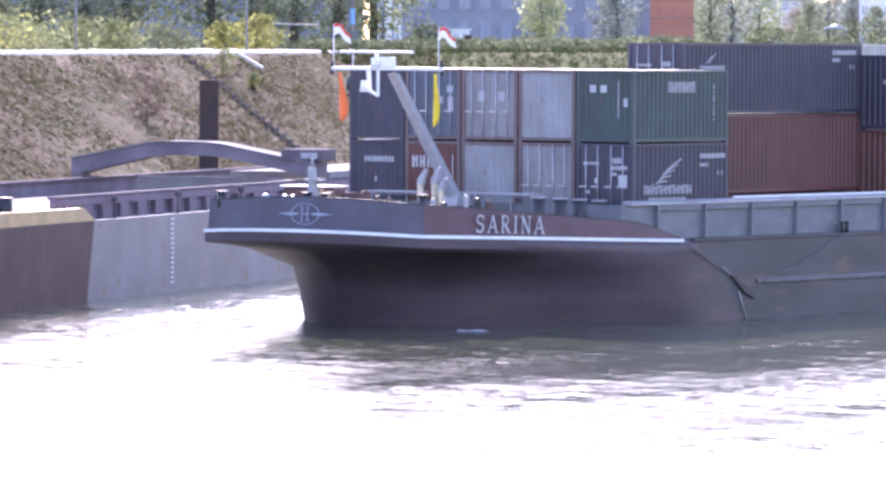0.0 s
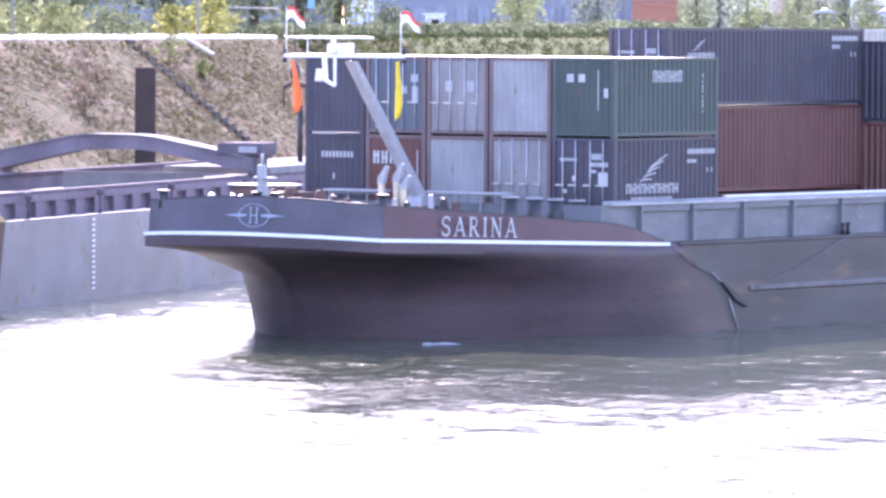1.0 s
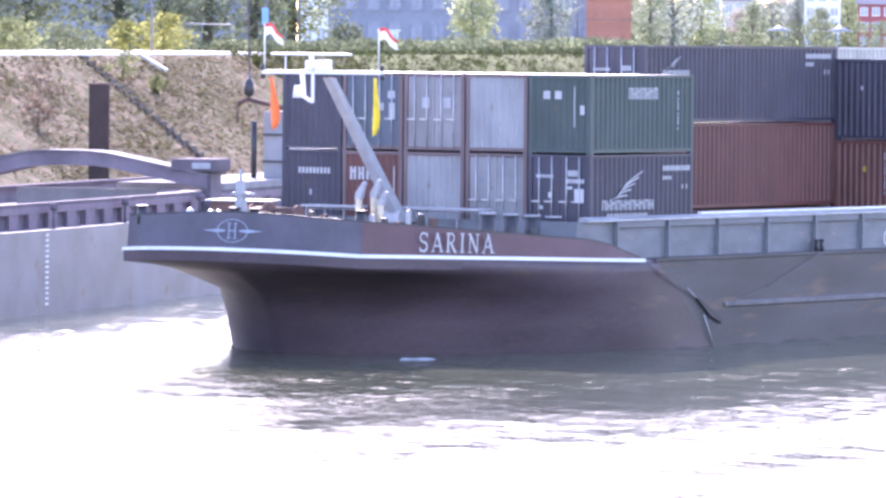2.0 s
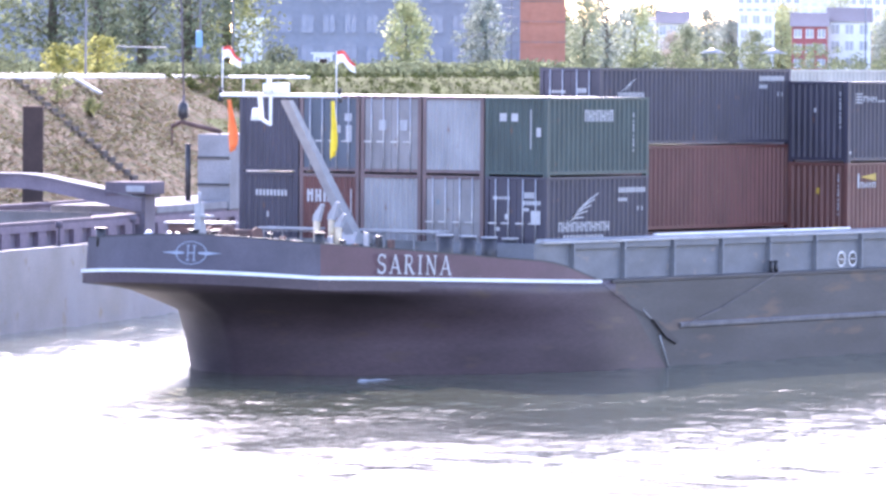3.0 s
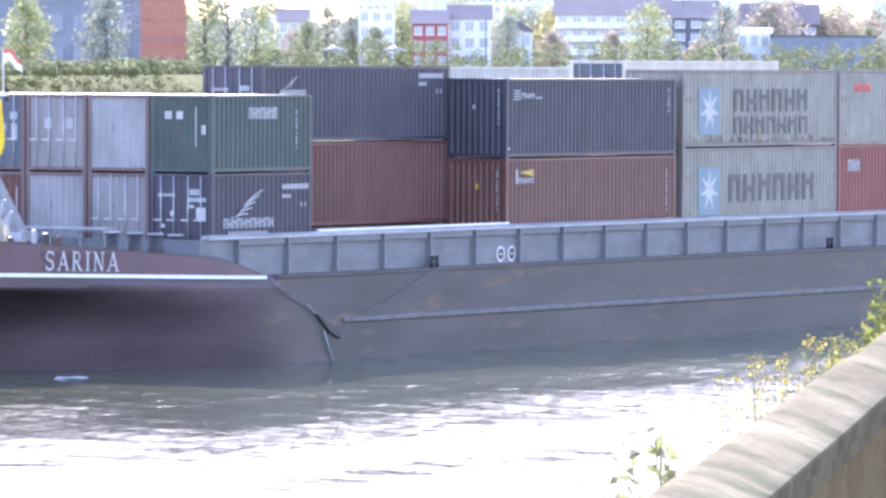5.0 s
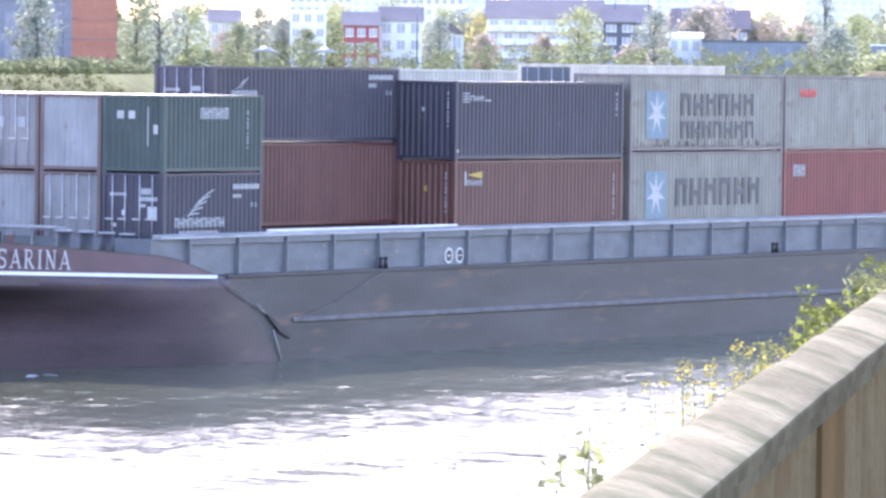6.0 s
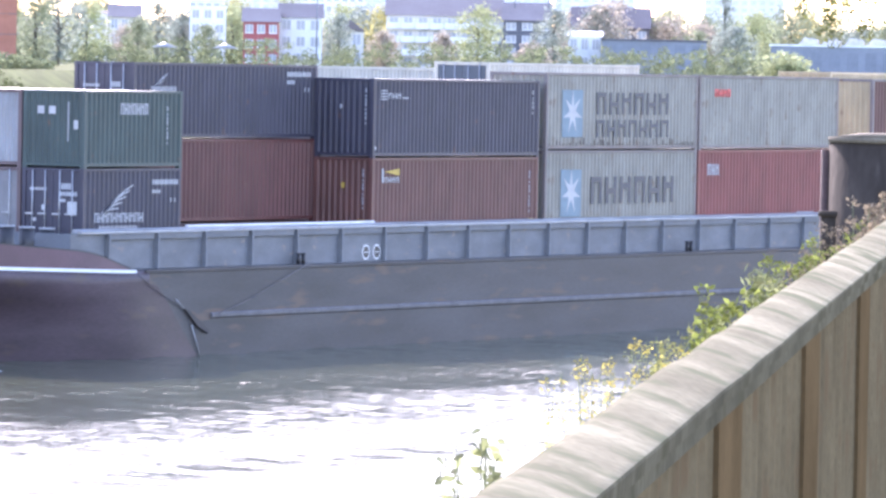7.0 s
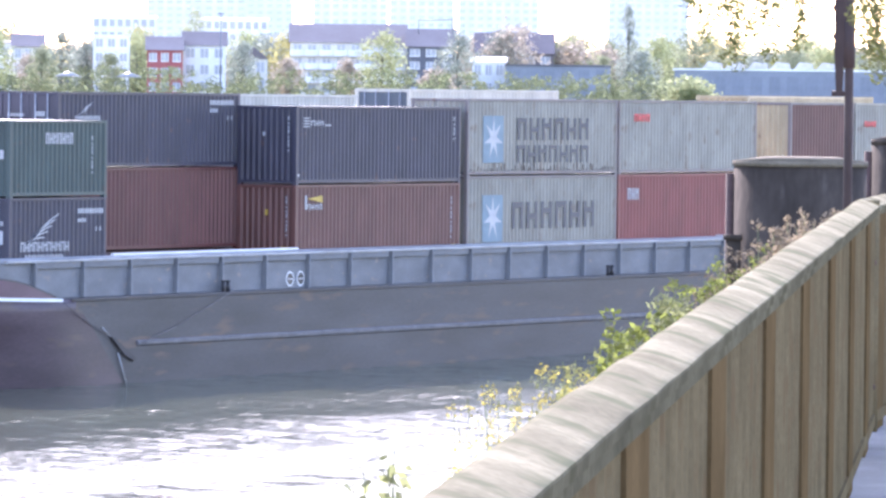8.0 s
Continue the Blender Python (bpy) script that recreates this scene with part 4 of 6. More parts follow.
# ---- plants ----
def leaf_mat(name, rgb, tint=0.35):
    m = bpy.data.materials.new(name)
    m.use_nodes = True
    n, l = m.node_tree.nodes, m.node_tree.links
    b = n["Principled BSDF"]
    g = n.new("ShaderNodeNewGeometry")
    r = n.new("ShaderNodeMapRange")
    r.inputs[3].default_value, r.inputs[4].default_value = 1 - tint, 1 + tint
    l.new(g.outputs["Random Per Island"], r.inputs[0])
    v = n.new("ShaderNodeVectorMath")
    v.operation = "SCALE"
    v.inputs[0].default_value = rgb
    l.new(r.outputs[0], v.inputs["Scale"])
    l.new(v.outputs[0], b.inputs["Base Color"])
    b.inputs["Roughness"].default_value = 0.6
    tr = n.new("ShaderNodeBsdfTranslucent")
    l.new(v.outputs[0], tr.inputs[0])
    mix = n.new("ShaderNodeMixShader")
    mix.inputs[0].default_value = 0.78
    b.inputs["Specular IOR Level"].default_value = 0.15
    l.new(b.outputs[0], mix.inputs[1])
    l.new(tr.outputs[0], mix.inputs[2])
    l.new(mix.outputs[0], n["Material Output"].inputs[0])
    return m


L_DARK = leaf_mat("dark_leaves", (0.19, 0.23, 0.16))
L_MID = leaf_mat("mid_green_leaves", (0.20, 0.235, 0.14))
L_LIGHT = leaf_mat("spring_green_leaves", (0.27, 0.30, 0.15))
L_YEL = leaf_mat("yellow_green_leaves", (0.34, 0.35, 0.13))
L_BLUE = leaf_mat("grey_green_leaves", (0.21, 0.25, 0.21))
L_BROWN = leaf_mat("brown_twigs", (0.25, 0.205, 0.165))
L_STRAW = leaf_mat("dry_grass_stalks", (0.25, 0.21, 0.15))
M_BARK = mat("grey_bark", (0.12, 0.10, 0.08), 0.9, 0, 0.3, 3, 0.6, 20)


L_SLOPE = leaf_mat("withered_slope_grass", (0.125, 0.095, 0.056), 0.3)
L_SLOPEG = leaf_mat("pale_green_slope_grass", (0.10, 0.108, 0.038), 0.3)


def leaf_quads(rng, centres, size, per):
    """Small bent leaf cards scattered round the centres; returns verts and faces."""
    vs, fs = [], []
    for c, r in centres:
        for _ in range(per):
            d = Vector((rng.gauss(0, 1), rng.gauss(0, 1), rng.gauss(0, 1))).normalized() * r * rng.random() ** 0.45
            p = c + Vector((d.x, d.y, d.z * 0.8))
            a = Vector((rng.gauss(0, 1), rng.gauss(0, 1), rng.gauss(0, 1))).normalized()
            b = a.orthogonal().normalized()
            s = size * rng.uniform(0.6, 1.3)
            k = len(vs)
            vs += [p - a * s * 0.5, p + b * s * 0.28, p + a * s * 0.5, p - b * s * 0.28]
            fs.append((k, k + 1, k + 2, k + 3))
    return vs, fs


def from_lists(name, vs, fs, material, parent):
    me = bpy.data.meshes.new(name)
    me.from_pydata([tuple(v) for v in vs], [], fs)
    me.materials.append(material)
    ob = new(name, me)
    ob.parent = parent
    return ob


def tree(base, height, width, leaves, label, seed, slim=1.0, leaf=0.5, clumps=60, per=60, low=0.25, name="tree", category="tree"):
    rng = random.Random(seed)
    t = new(name)
    t.location = base
    tagged(t, label, category)
    bm = bmesh.new()
    tr = max(0.05, height * 0.022)
    tube(bm, (0, 0, -0.3), (0.1, 0, height * 0.5), tr, tr * 0.6, 8)
    centres = []
    for i in range(clumps):
        h = low + (1 - low) * (i + rng.random()) / clumps
        prof = math.sin(math.pi * min(1, max(0.04, (h - low + 0.08) / (1.1 - low)))) ** 0.7
        r = width * 0.5 * prof * slim * rng.uniform(0.3, 1.05)
        a = rng.random() * math.tau
        c = Vector((math.cos(a) * r, math.sin(a) * r, h * height * rng.uniform(0.93, 1.0)))
        centres.append((c, width * rng.uniform(0.15, 0.27)))
        if i % 3 == 0:
            st = Vector((0.05, 0, height * max(0.12, h * 0.6)))
            tube(bm, st, st + (c - st) * 0.7, tr * 0.3, tr * 0.08, 5)
    part("trunk", bm, M_BARK, t)
    vs, fs = leaf_quads(rng, centres, leaf, per)
    from_lists("crown", vs, fs, leaves, t)
    return t


# ---- far bank ----
def far(pan, up, dist):
    """A place on the bearing pan, up metres over the eye's level, dist metres out."""
    return Vector((math.sin(radians(pan)) * dist, math.cos(radians(pan)) * dist, 10 + up))


DEG = math.degrees(1 / 11352)


def bearing(x, pan=61.007):
    return pan + (x - 784) * DEG


M_PURPLE = mat("faded_purple_barge_paint", (0.17, 0.14, 0.158), 0.85, 0, 0.25, 0.8, 0.1, 12)
M_AGREY = mat("blue_grey_barge_hull", (0.19, 0.195, 0.22), 0.5, 0, 0.25, 0.4, 0.1, 10, (0.15, 0.12, 0.1), 0.3, spec=0.2)
M_RIB = mat("faded_mauve_paint", (0.20, 0.15, 0.18), 0.8, 0, 0.25, 0.8, 0.1, 12)
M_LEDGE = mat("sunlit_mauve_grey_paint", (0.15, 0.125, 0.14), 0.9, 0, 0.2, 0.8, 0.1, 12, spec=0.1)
# Pale grey; on arch deck and hatch cover it stands for sunlight.
M_ARCHTOP = mat("pale_and_sunlit_grey_paint", (0.27, 0.26, 0.26), 0.9, 0, 0.2, 0.8, 0.1, 12, spec=0.1)
M_REDHULL = mat("faded_maroon_hull_paint", (0.085, 0.042, 0.048), 0.6, 0, 0.3, 0.5, 0.1, 10, (0.1, 0.06, 0.05), 0.3, spec=0.2)
M_OCHRE = mat("ochre_barge_paint", (0.42, 0.27, 0.11), 0.5, 0, 0.2, 0.8, 0.1, 12)
M_PILE = mat("dark_brown_steel_pile", (0.046, 0.027, 0.022), 0.8, 0, 0.3, 1.0, 0.3, 12)


def moored_barge():
    b = new("moored_barge")
    b.matrix_world = Matrix.Translation(P0) @ Matrix.Rotation(radians(20.5), 4, "Z")
    tagged(b, "long empty grey and purple barge moored at the bank", "barge")
    bm = bmesh.new()
    prism(bm, [(-70, 0.3), (-66, 0), (60, 0), (68, 3), (68, 8), (60, 11.4), (-66, 11.4), (-70, 11)], -0.6, 3.05, lambda x, y, z: (x, y, z))
    part("hull", bm, M_AGREY, b, "blue-grey painted hull")
    for y in (0.8, 10.4):
        bm = bmesh.new()
        box(bm, -2, 60, y, y + 0.12, 3.04, 3.88)
        part("coaming", bm, M_PURPLE, b)
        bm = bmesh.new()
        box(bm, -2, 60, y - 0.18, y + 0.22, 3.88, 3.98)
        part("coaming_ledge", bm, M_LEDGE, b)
    bm = bmesh.new()
    box(bm, -1.0, 0, 0.62, 0.8, 3.06, 3.6)
    box(bm, -2.2, 0, 0.6, 0.8, 3.6, 3.87)
    rib = part("rib", bm, M_RIB, b)
    for k in range(1, 27):
        shared("rib", rib.data, b, pose(k * 2.2, 0, 0))
    bm = bmesh.new()
    box(bm, -2, 60, 0.9, 10.4, 3.0, 3.3)
    part("hatch_floor", bm, M_PURPLE, b)
    # arched hatch beam across the hold
    bm = bmesh.new()
    upper = [(0.5, 4.62), (4.6, 5.42), (5.4, 5.5), (7.2, 5.52), (8.0, 5.46), (11.4, 4.78)]
    lower = [(11.4, 4.05), (8.0, 4.85), (7.0, 4.95), (5.2, 4.93), (4.4, 4.83), (0.5, 4.05)]
    prism(bm, upper + lower, 31.6, 33.2, lambda y, z, x: (x, y, z))
    part("arched_beam", bm, M_PURPLE, b, "low arched hatch beam across the hold")
    # Arch top is lighter than the beam: sunlight put into its colour.
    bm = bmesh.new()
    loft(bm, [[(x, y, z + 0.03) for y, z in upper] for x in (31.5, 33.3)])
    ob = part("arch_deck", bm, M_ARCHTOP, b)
    ob.modifiers.new("thickness", "SOLIDIFY").thickness = 0.04
    for y in (0.6, 11.2):
        bm = bmesh.new()
        box(bm, 31.7, 33.1, y - 0.2, y + 0.2, 3.0, 4.7)
        part("beam_leg", bm, M_PURPLE, b)
    bm = bmesh.new()
    box(bm, 33.4, 33.6, 3.2, 9.0, 3.3, 4.0)
    part("hatch_panel", bm, M_ARCHTOP, b, "pale grey upright hatch panel")
    bm = bmesh.new()
    box(bm, 31.5, 33.4, 0.1, 2.0, 4.75, 5.25, 0.05)
    part("control_cab", bm, M_LEDGE, b)
    bm = bmesh.new()
    box(bm, 31.4, 31.52, 0.35, 1.1, 4.85, 5.1, 0.03)
    part("cab_window", bm, M_MAST, b)
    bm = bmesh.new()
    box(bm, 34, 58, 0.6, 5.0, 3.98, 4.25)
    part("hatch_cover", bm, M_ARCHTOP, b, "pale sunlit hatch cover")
    # ochre after part with white fenders
    bm = bmesh.new()
    prism(bm, [(-66, 3.05), (0.6, 3.05), (-0.9, 3.55), (-66, 3.85)], -0.05, 0.2, lambda x, z, y: (x, y, z))
    part("after_bulwark", bm, M_OCHRE, b, "ochre painted after bulwark")
    bm = bmesh.new()
    prism(bm, [(-65.5, -0.5), (-0.6, -0.5), (0.4, 3.03), (-65.5, 3.03)], -0.05, -0.003, lambda x, z, y: (x, y, z))
    part("after_plating", bm, M_REDHULL, b, "faded maroon after hull plating")
    bm = bmesh.new()
    box(bm, -60, -7, 1.2, 10.0, 3.05, 4.25)
    part("after_house", bm, M_WHITE, b)
    for k in range(5):
        bm = bmesh.new()
        tube(bm, (-8 - k * 1.6, 0.6, 3.2), (-8 - k * 1.6, 0.6, 4.1), 0.3, n=12)
        part("fender", bm, M_DARK, b)
    bm = bmesh.new()
    tube(bm, (-12.5, 0.3, 3.0), (-12.5, 0.3, 5.4), 0.07)
    part("post", bm, M_DARK, b)
    for x in (4.0, 12.0, 20.5, 30.0):
        bm = bmesh.new()
        tube(bm, (x, 0.35, 3.05), (x, 0.35, 3.75), 0.05)
        tube(bm, (x, 0.35, 3.70), (x, 0.35, 3.95), 0.14)
        part("deck_post", bm, M_LEDGE, b)
    bm = bmesh.new()
    for k in range(14):
        box(bm, 10.0, 10.3, -0.03, 0.0, 0.35 + k * 0.19, 0.43 + k * 0.19)
    part("draught_marks", bm, M_WHITE, b, "white draught marks", "stuff")
    # wheelhouse and davit
    bm = bmesh.new()
    box(bm, 44.0, 50, 0.5, 1.9, 3.9, 7.0, 0.06)
    part("wheelhouse", bm, M_ARCHTOP, b, "pale grey wheelhouse")
    for z in (4.9, 6.0):
        bm = bmesh.new()
        box(bm, 43.9, 44.02, 0.5, 1.9, z, z + 0.08)
        part("trim_band", bm, M_DARK, b)
    bm = bmesh.new()
    tube(bm, (44.0, 2.3, 4.2), (44.0, 2.3, 6.6), 0.12)
    part("davit_post", bm, M_DARK, b)
    bm = bmesh.new()
    tube(bm, (44.0, 0.9, 7.1), (44.0, 2.6, 7.5), 0.10)
    tube(bm, (44.0, 2.6, 7.5), (44.0, 3.0, 7.3), 0.09)
    tube(bm, (44.0, 3.0, 7.3), (44.0, 3.0, 6.5), 0.04)
    part("davit_arm", bm, M_RUST, b, "brown davit arm with a hook")
    bm = bmesh.new()
    tube(bm, (44.0, 2.55, 7.5), (44.0, 2.5, 8.6), 0.05, n=8)
    tube(bm, (44.0, 2.5, 8.6), (44.0, 2.7, 14.0), 0.035, n=8)
    part("signal_staff", bm, M_LEDGE, b)
    bm = bmesh.new()
    rings = [[(44.0 + r * math.cos(i * math.tau / 10), 2.52 + r * math.sin(i * math.tau / 10), z) for i in range(10)]
             for r, z in ((0.06, 7.6), (0.2, 7.68), (0.23, 7.95), (0.19, 8.2), (0.07, 8.35))]
    loft(bm, rings, close=True, caps=True, smooth=True)
    part("furled_cover", bm, M_DARK, b, "dark cover furled round the staff")


moored_barge()


def mooring_pile():
    p = mole(56.4, 13.0, 0)
    b = new("mooring_pile")
    b.location = p
    tagged(b, "square dark brown steel mooring pile", "pile")
    bm = bmesh.new()
    box(bm, -0.45, 0.45, -0.45, 0.45, -2, 7.95, 0.05)
    part("shaft", bm, M_PILE, b).rotation_euler = (0, 0, radians(38))
    bm = bmesh.new()
    box(bm, -0.48, 0.48, -0.48, 0.48, 7.95, 8.0)
    part("cap", bm, M_RUST, b).rotation_euler = (0, 0, radians(38))


mooring_pile()


M_STEP = mat("dark_weathered_concrete", (0.075, 0.062, 0.054), 0.85, 0, 0.2, 1, 0.3, 30)


def slope_stairs(s0, o0, s1, o1, name):
    """A flight of concrete steps up the embankment."""
    st = new(name)
    tagged(st, "narrow concrete stairway up the grassy embankment", "stairs")
    n = 22
    bm = bmesh.new()
    box(bm, -0.5, 0.5, -0.08, 0.08, -0.3, 0.07)
    me = part("step", bm, M_STEP, st)
    for i in range(n):
        t = i / (n - 1)
        p = mole(s0 + (s1 - s0) * t, o0 + (o1 - o0) * t, 0)
        p.z = slope_z(o0 + (o1 - o0) * t) + 0.12
        m = Matrix.Translation(p) @ Matrix.Rotation(radians(20.5), 4, "Z")
        if i == 0:
            me.matrix_basis = m
        else:
            shared("step", me.data, st, m)
    bm = bmesh.new()
    for sg in (-0.45,):
        a, b = mole(s0 + sg, o0, slope_z(o0) + 0.1), mole(s1 + sg, o1, slope_z(o1) + 0.1)
        tube(bm, a, b, 0.022, n=6)
    part("side_beam", bm, M_PILE, st)


slope_stairs(99.0, 19.5, 108.6, 30.7, "embankment_stairs")
slope_stairs(48.0, 19.5, 57.6, 30.7, "embankment_stairs")


def crest():
    bm = bmesh.new()
    rows = []
    for o, z in ((31.2, 9.02), (31.3, 9.16), (36.0, 9.22), (40.0, 9.27), (40.1, 9.1)):
        rows.append([mole(s, o, z) for s in range(-120, 151, 6)])
    loft(bm, rows)
    tagged(part("kerb_path", bm, M_CONC), "pale sunlit concrete path on the embankment crest", "path", kind="structure")
    bm = bmesh.new()
    rows = []
    for o, z in ((31.2, 8.98), (36, 9.12), (60, 9.22), (150, 9.25)):
        rows.append([mole(s, o, z) for s in (-200, -100, 0, 60, 118, 160, 200, 258)])
    loft(bm, rows)
    tagged(part("grass_verge", bm, M_GRASS), "green grass verge behind the embankment crest", "grass", kind="structure")
    rng = random.Random(5)
    # tufts on the slope and scrub along the crest
    for nm, label, m, count, o0, o1, s0, s1, size, n in (
            ("grass_tufts", "dry grass tufts on the embankment", L_SLOPE, 26000, 16, 31, 20, 160, 0.085, 3),
            ("green_tufts", "green weeds among the dry grass", L_SLOPEG, 26000, 16, 31, 20, 160, 0.08, 3),
            ("stones", "small dark stones and earth clods on the slope", M_STEP, 7000, 16, 31, 20, 160, 0.06, 1)):
        vs, fs = [], []
        for _ in range(count):
            o = rng.uniform(o0, o1)
            s = rng.uniform(s0, s1)
            if nm == "green_tufts" and noise.noise(Vector((s * 0.12, o * 0.3, 7))) < -0.15:
                continue
            p = mole(s, o, slope_z(o) + rng.uniform(0.0, 0.05))
            for _ in range(n):
                a = rng.random() * math.tau
                d = Vector((math.cos(a), math.sin(a), 0)) * size * rng.uniform(0.4, 1.0)
                u = Vector((rng.gauss(0, 0.15), rng.gauss(0, 0.15), size * rng.uniform(0.25, 0.7)))
                k = len(vs)
                vs += [p - d, p + d, p + u + d * 0.3, p + u - d * 0.3]
                fs.append((k, k + 1, k + 2, k + 3))
        tagged(from_lists(nm, vs, fs, m, None), label, "grass" if nm != "stones" else "stones", kind="stuff")
    for nm, label, m, count, s0, s1, h in (
            ("crest_scrub", "low green scrub along the embankment crest", L_MID, 5200, 150, 258, 0.75),
            ("crest_hedge", "low green hedge behind the crest path", L_MID, 3600, 20, 258, 0.8)):
        cs = []
        for _ in range(count // 2):
            s = rng.uniform(s0, s1)
            o = rng.uniform(33.2, 37) + (9 if nm == "crest_hedge" else 0)
            hh = h * (0.55 + 0.6 * abs(noise.noise(Vector((s * 0.15, 2, 1)))) * 2)
            cs.append((mole(s, o, 9.1 + rng.random() * hh), 0.45))
        vs, fs = leaf_quads(rng, cs, 0.34, 14)
        tagged(from_lists(nm, vs, fs, m, None), label, "scrub", kind="stuff")


crest()


L_BANK = leaf_mat("bank_grass_blades", (0.065, 0.085, 0.03), 0.4)


def green_bank():
    """Where the embankment turns, its slope is grown over with green grass."""
    s1 = (far(53.25, 0, behind(53.25, 29)) - P0).dot(U)
    rng = random.Random(41)
    cs = []
    for _ in range(1500):
        o = rng.uniform(24, 31.5)
        s = s1 + 0.4 * (31 - o) - 3 + rng.random() ** 1.6 * 90
        cs.append((mole(s, o, slope_z(o) + 0.1), 0.4))
    vs, fs = leaf_quads(rng, cs, 0.22, 14)
    tagged(from_lists("bank_weeds", vs, fs, L_BANK, None), "tufts of fresh green grass on the embankment", "grass", kind="stuff")


def slope_bushes():
    for s, o, h, lv, seed in ((109.5, 28.9, 1.5, L_LIGHT, 3), (90.2, 27.0, 1.9, L_BROWN, 4), (84.5, 25.2, 1.4, L_BROWN, 6), (111.5, 27.6, 0.9, L_LIGHT, 8)):
        tree(mole(s, o, slope_z(o)), h, h * 1.1, lv, "small bush growing on the dry embankment", seed, 1.0, 0.22, 16, 26, 0.1, "bush", "bush")
    # white marker board lying on the slope
    b = new("marker_board")
    b.matrix_world = Matrix.Translation(mole(118.4, 30.0, slope_z(30.0) + 0.2)) @ Matrix.Rotation(radians(20.5), 4, "Z") @ Matrix.Rotation(radians(29), 4, "X")
    tagged(b, "white concrete gutter board on the slope", "board")
    bm = bmesh.new()
    box(bm, -0.24, 0.24, -0.85, 0.85, -0.05, 0.08, 0.02)
    part("slab", bm, M_CONC, b)


def behind(pan, o):
    """The distance at which the bearing pan meets the line o metres behind the moored barge."""
    d = Vector((math.sin(radians(pan)), math.cos(radians(pan)), 0))
    return (o + P0.dot(N)) / d.dot(N)


slope_bushes()
green_bank()


def crest_trees():
    # bearings of the row of trees behind the path, as seen from the walkway
    rows = [(48.6, 300, 11, 9, L_LIGHT), (49.6, 330, 13, 8, L_DARK), (50.1, 345, 13, 8, L_DARK), (50.55, 350, 12, 7, L_BLUE), (50.95, 340, 12, 7, L_MID),
            (51.75, 345, 13, 7, L_DARK), (52.15, 350, 14, 8, L_DARK), (52.55, 340, 13, 7.5, L_DARK), (52.95, 352, 14, 8, L_DARK), (53.3, 342, 12, 6, L_LIGHT), (47.9, 310, 12, 9, L_DARK)]
    for i, (p, d, h, w, lv) in enumerate(rows):
        e = behind(p, 50)
        b = far(p, -0.8, e)
        h, w = h * e / d, w * e / d
        tree(b, h, w, lv, "leafy tree in a row behind the embankment path", 20 + i, 1.0, 0.42, 90, 58, 0.08)
    for i, (p, d, h, w, lv) in enumerate(((52.15, 325, 1.9, 2.9, L_YEL), (51.85, 325, 1.5, 2.2, L_YEL), (49.3, 290, 2.0, 6, L_YEL), (48.6, 290, 2.0, 7, L_YEL), (50.0, 290, 1.4, 5, L_LIGHT), (50.85, 330, 1.7, 3.6, L_LIGHT), (50.4, 325, 1.7, 4.2, L_LIGHT), (49.7, 310, 1.8, 5, L_LIGHT),
                                                  (53.75, 300, 1.3, 2.4, L_DARK), (51.2, 298, 1.2, 4, L_MID))):
        e = behind(p, 37)
        h, w = h * e / d, w * e / d
        tree(far(p, -0.9, e), h, w, lv, "yellow-green bush beside the embankment path", 50 + i, 1.0, 0.3, 26, 40, 0.05, "bush", "bush")
    for i, (p, d, top) in enumerate(((52.05, 300, 6), (53.07, 292, 7.5), (53.36, 310, 7), (50.4, 300, 6))):
        b = new("street_lamp")
        b.location = far(p, -0.95, behind(p, 35))
        tagged(b, "slim grey street lamp on the embankment path", "street lamp", group="lamps on the embankment")
        bm = bmesh.new()
        tube(bm, (0, 0, -0.2), (0, 0, top), 0.07, 0.05, 8)
        part("pole", bm, M_AGREY, b)
        bm = bmesh.new()
        box(bm, -0.1, 0.5, -0.12, 0.12, top, top + 0.12, 0.03)
        part("lamp_head", bm, M_AGREY, b)
    # tubular frame on the grass beside the path
    b = new("tube_frame")
    e0, e1 = far(52.07, -0.9, behind(52.07, 41)), far(52.76, -0.9, behind(52.76, 41))
    b.location = e0
    tagged(b, "pale tubular metal frame standing beside the crest path", "frame")
    wd = e1 - e0
    for nm, pts in (("upright", ((0, 0, -0.1), (0, 0, 1.75))), ("upright", (wd + Vector((0, 0, -0.1)), wd + Vector((0, 0, 1.75)))),
                    ("crossbar", ((0, 0, 1.72), wd + Vector((0, 0, 1.72))))):
        bm = bmesh.new()
        tube(bm, pts[0], pts[1], 0.045, n=8)
        part(nm, bm, M_AGREY, b)
    b = new("round_sign")
    b.location = far(53.06, 1.2, behind(53.06, 34.6))
    tagged(b, "blue and white sign board on a pole", "sign")
    bm = bmesh.new()
    box(bm, -0.03, 0.03, -0.2, 0.2, -0.4, 0.6, 0.02)
    part("board", bm, M_SIGN, b).rotation_euler = (0, 0, radians(37))
    bm = bmesh.new()
    tube(bm, (0.08, 0, -2.1), (0.08, 0, 0.6), 0.04)
    part("pole", bm, M_AGREY, b)
    b = new("bin")
    b.location = far(54.17, -0.8, behind(54.17, 34.2))
    tagged(b, "dark rubbish bin on the embankment crest", "bin")
    bm = bmesh.new()
    tube(bm, (0, 0, -0.2), (0, 0, 0.9), 0.24, 0.27, 14)
    tube(bm, (0, 0, 0.9), (0, 0, 1.0), 0.3, 0.2, 14)
    part("body", bm, M_PILE, b)


M_SIGN = mat("blue_sign_paint", (0.2, 0.4, 0.65), 0.5, 0, 0.1, 2, 0)
crest_trees()


# ---- the town beyond ----
def wall_mat(name, rgb):
    return mat(name, rgb, 0.9, 0, 0.12, 0.15, 0.1, 2, random_tint=0.05, spec=0.1)


